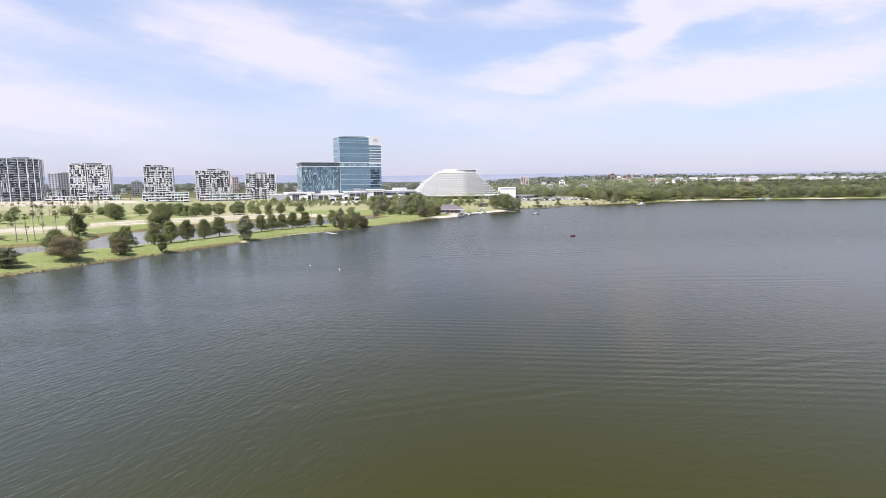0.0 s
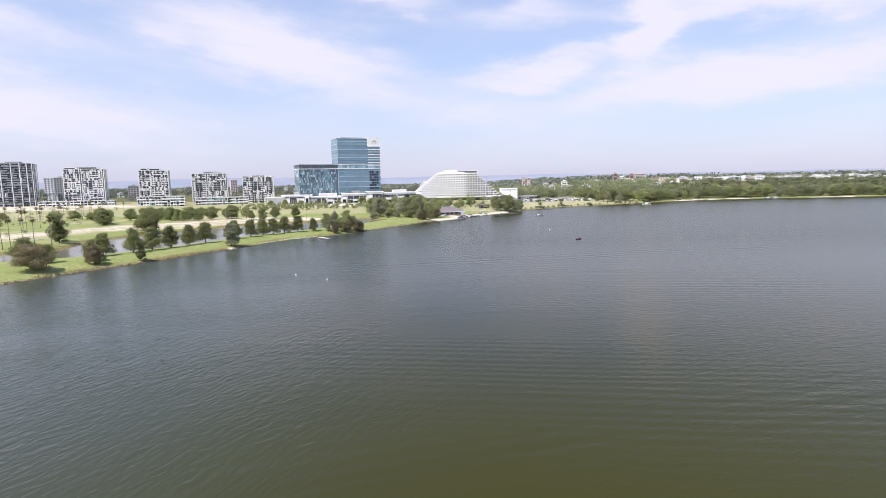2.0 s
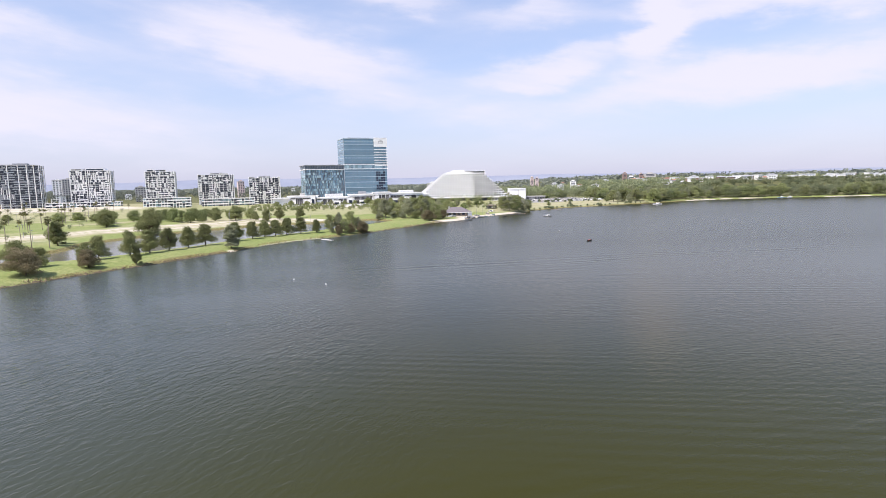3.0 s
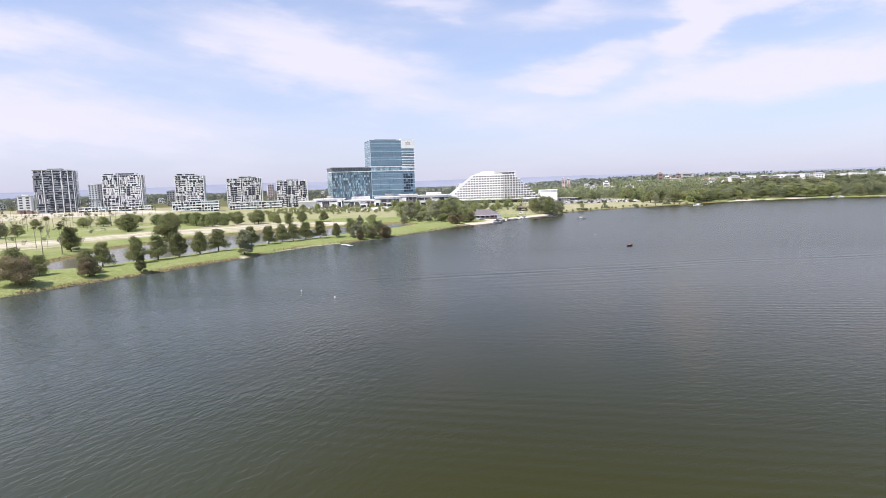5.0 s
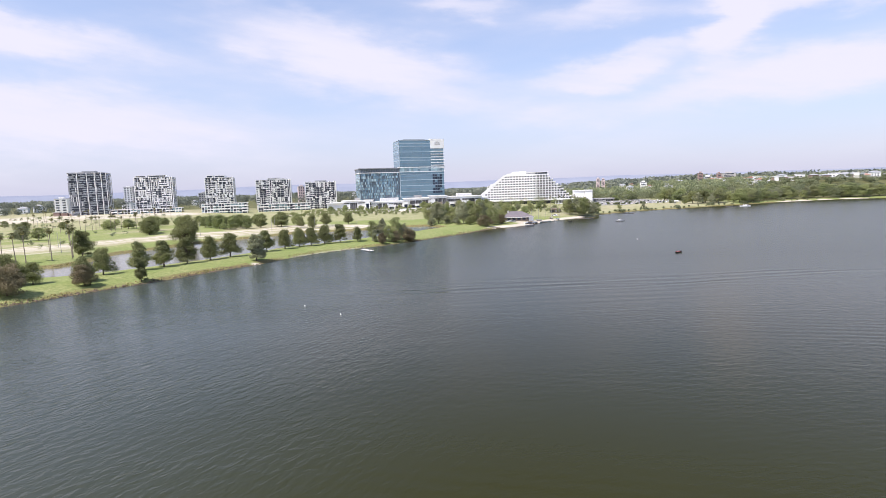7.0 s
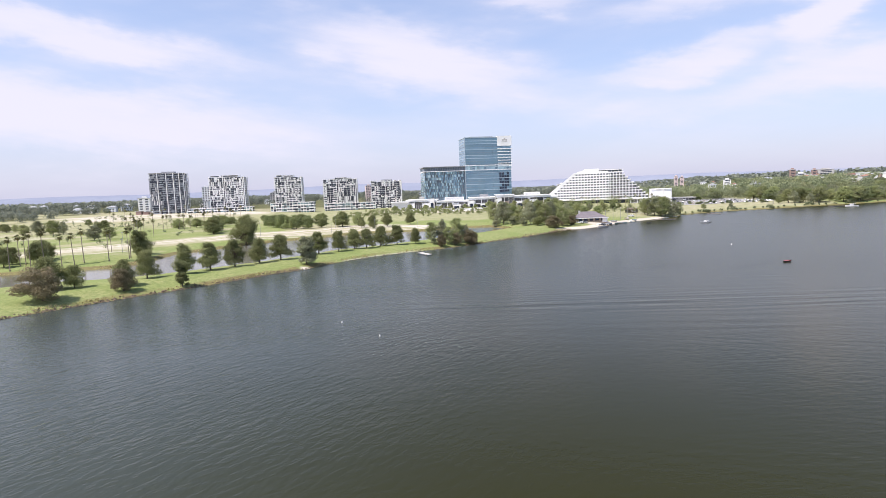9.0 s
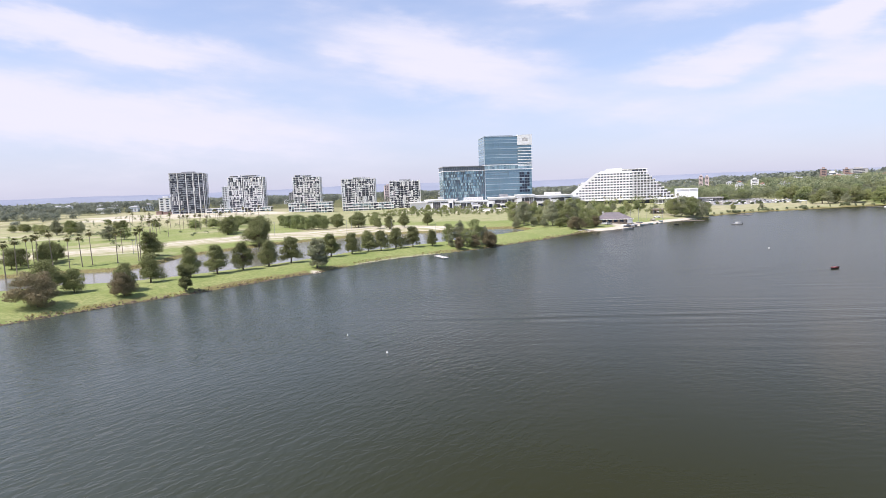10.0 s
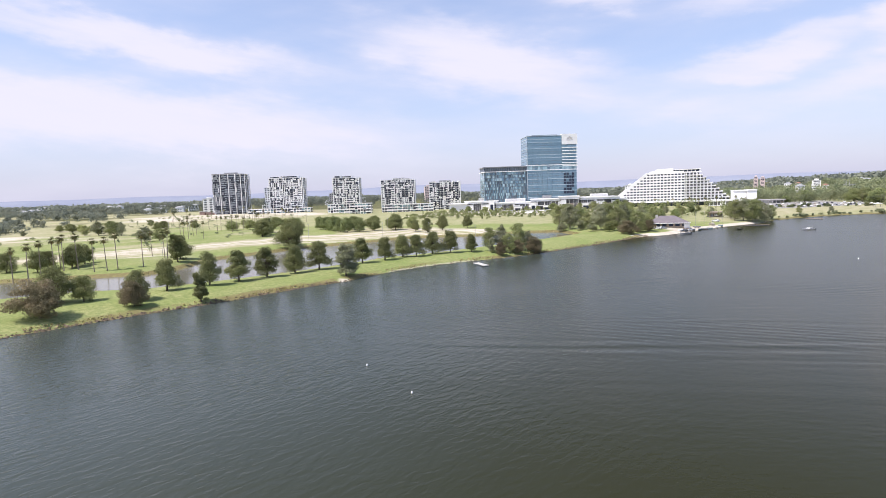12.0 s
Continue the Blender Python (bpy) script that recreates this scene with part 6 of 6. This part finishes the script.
def marquee(x, y, w, d, h, label):
    b = thing("marquee", pose(x, y, gz(x, y), 0, 0, 6), label, "shelter")
    part("roof", Geo().prism([(-w / 2, h), (w / 2, h), (w / 2, h + 0.3), (0, h + 1.0), (-w / 2, h + 0.3)], 0, d), M_WHITE, b)
    for sx in (-w / 2 + 0.2, w / 2 - 0.2):
        for sy in (0.2, d - 0.2):
            part("post", Geo().box(sx - 0.1, sy - 0.1, 0, sx + 0.1, sy + 0.1, h), M_STEEL, b)


low_hall("park_building", "low flat building by the riverside car park", 92, 772, 120, 776, 10, 4.2, 8, M_CONC)
low_hall("kiosk", "small brown kiosk on the dry lawn", 30, 530, 38, 532, 5, 3.2, 3, M_WOOD)
marquee(160, 642, 5, 3, 2.6, "small white shade sail on the far lawn")


def lamp_post(x, y, h):
    b = thing("lamp_post", pose(x, y, gz(x, y)), "slim grey lamp post beside the park track", "lamp post", "park lamp posts")
    part("pole", Geo().tube([(0, 0, -0.2), (0, 0, h)], [0.11, 0.07], 8), M_STEEL, b)
    part("lamp_head", Geo().box(-0.2, -0.5, h - 0.05, 0.2, 0.5, h + 0.2), M_STEEL, b)


for x, y, h in ((-186, 372, 8), (-150, 392, 8), (-163, 425, 8), (-128, 408, 8), (-98, 402, 8), (-230, 316, 7), (-205, 290, 6), (-300, 400, 9), (-340, 420, 9), (-250, 420, 8), (-330, 520, 9)):
    lamp_post(x, y, h)


def shore_rocks():
    """Riprap along the lawn's edge, too many stones to count."""
    r = random.Random(51)
    g = Geo()

    def stone(x, y, z, s):
        n = len(g.v)
        top = [(x + s * r.uniform(.5, 1) * math.cos(a), y + s * r.uniform(.5, 1) * math.sin(a), z + s * r.uniform(-.15, .15)) for a in [k * 1.047 + r.uniform(-.3, .3) for k in range(6)]]
        g.v.extend(top + [(x, y, z + s * r.uniform(.4, .7)), (x, y, z - s * 0.7)])
        for k in range(6):
            g.f.append((n + k, n + (k + 1) % 6, n + 6))
            g.f.append((n + (k + 1) % 6, n + k, n + 7))

    pts = [p for p in SHORE if 100 < p[1] < 412 and p[0] < 0]
    for (ax, ay), (bx, by) in zip(pts, pts[1:]):
        L = math.hypot(bx - ax, by - ay)
        nx, ny = -(by - ay) / L, (bx - ax) / L
        dense = 6.0 if ay < 245 or ay > 320 else 1.8
        for _ in range(int(L * dense)):
            t, o = r.random(), abs(r.gauss(0, 0.7)) - 0.3
            x, y = ax + (bx - ax) * t + nx * o, ay + (by - ay) * t + ny * o
            stone(x, y, gz(x, y) + 0.05, r.uniform(0.16, 0.45) if r.random() < 0.92 else r.uniform(0.5, 0.8))
    tagged(new("shore_rocks", g.mesh("shore_rocks", M_ROCK)), "brown stones edging the river bank", "rocks", kind="stuff")


shore_rocks()


def beach_clutter():
    """Dinghies on stands and masts on the yard beside the clubhouse."""
    r = random.Random(91)
    for i, (x, y) in enumerate(((12, 436), (14.5, 440), (18, 444), (8, 431), (21, 450), (24, 455), (28, 462), (17, 452), (31, 470))):
        b = thing("dinghy", pose(x, y, gz(x, y) + 0.55, 0, 0, r.uniform(0, 360)), "small pale dinghy on a stand on the beach yard", "boat", "dinghies on the yard")
        part("hull", hull(4.2, 1.5, 0.45, ""), (M_WHITE, M_GREYWALL, M_PALEGLASS)[i % 3], b)
        part("stand", Geo().box(-0.9, -0.5, -0.6, -0.7, 0.5, 0.0).box(0.7, -0.5, -0.6, 0.9, 0.5, 0.0), M_WOOD, b)
    for i, (x, y, h) in enumerate(((17, 462, 8), (22, 470, 7.5), (27, 478, 8), (33, 484, 7), (12, 455, 7))):
        b = thing("flagpole", pose(x, y, gz(x, y)), "slim grey metal pole above the beach", "pole", "poles above the beach")
        part("pole", Geo().tube([(0, 0, -0.2), (0, 0, h)], [0.10, 0.06], 8), M_STEEL, b)
        part("finial", Geo().tube([(0, 0, h), (0, 0, h + 0.15), (0, 0, h + 0.3)], [0.05, 0.14, 0.03], 8), M_STEEL, b)


beach_clutter()


def reeds():
    """Dry reeds and rough grass along both banks."""
    r = np.random.RandomState(61)
    V, F, n = [], [], 0
    rows = []
    for line, lo, hi, dens, closed in ((SHORE, 0.5, 2.4, 9.0, False), (LAGOON, 0.2, 2.6, 7.0, True)):
        pts = line + [line[0]] if closed else line
        for (ax, ay), (bx, by) in zip(pts, pts[1:]):
            if not (130 < (ay + by) / 2 < 445 and -300 < (ax + bx) / 2 < 2):
                continue
            L = math.hypot(bx - ax, by - ay)
            k = int(L * dens)
            t, o = r.rand(k), r.uniform(lo, hi, k)
            sgn = 1 if not closed else -1
            rows.append(np.stack([ax + (bx - ax) * t - sgn * (by - ay) / L * o, ay + (by - ay) * t + sgn * (bx - ax) / L * o], 1))
    p = np.concatenate(rows)
    keep = (np.sin(p[:, 0] * 0.35) + np.sin(p[:, 1] * 0.27 + 1) + r.rand(len(p)) * 2.2) > 1.5
    keep &= np.hypot(p[:, 0] + 95, p[:, 1] - 254) > 6
    p = p[keep]
    z, dr, dl = land(p[:, 0], p[:, 1])
    ok = (dr > 0.6) & (dl > -0.3)
    p, z = p[ok], z[ok]
    a, h = r.uniform(0, 6.28, len(p)), r.uniform(0.12, 0.5, len(p))
    w = r.uniform(0.10, 0.28, len(p))
    dx, dy = np.cos(a) * w, np.sin(a) * w
    lx, ly = r.normal(0, .18, len(p)), r.normal(0, .18, len(p))
    verts = np.stack([np.stack([p[:, 0] - dx, p[:, 1] - dy, z - 0.05], 1), np.stack([p[:, 0] + dx, p[:, 1] + dy, z - 0.05], 1),
                      np.stack([p[:, 0] + dx * 0.7 + lx, p[:, 1] + dy * 0.7 + ly, z + h * 0.8], 1), np.stack([p[:, 0] - dx * 0.5 + lx, p[:, 1] - dy * 0.5 + ly, z + h], 1)], 1).reshape(-1, 3)
    me = bpy.data.meshes.new("reeds")
    me.from_pydata(verts.tolist(), [], np.arange(len(verts)).reshape(-1, 4).tolist())
    me.materials.append(M_REED)
    tagged(new("reeds", me), "dry reeds and rough grass on the banks", "reeds", kind="stuff")


reeds()
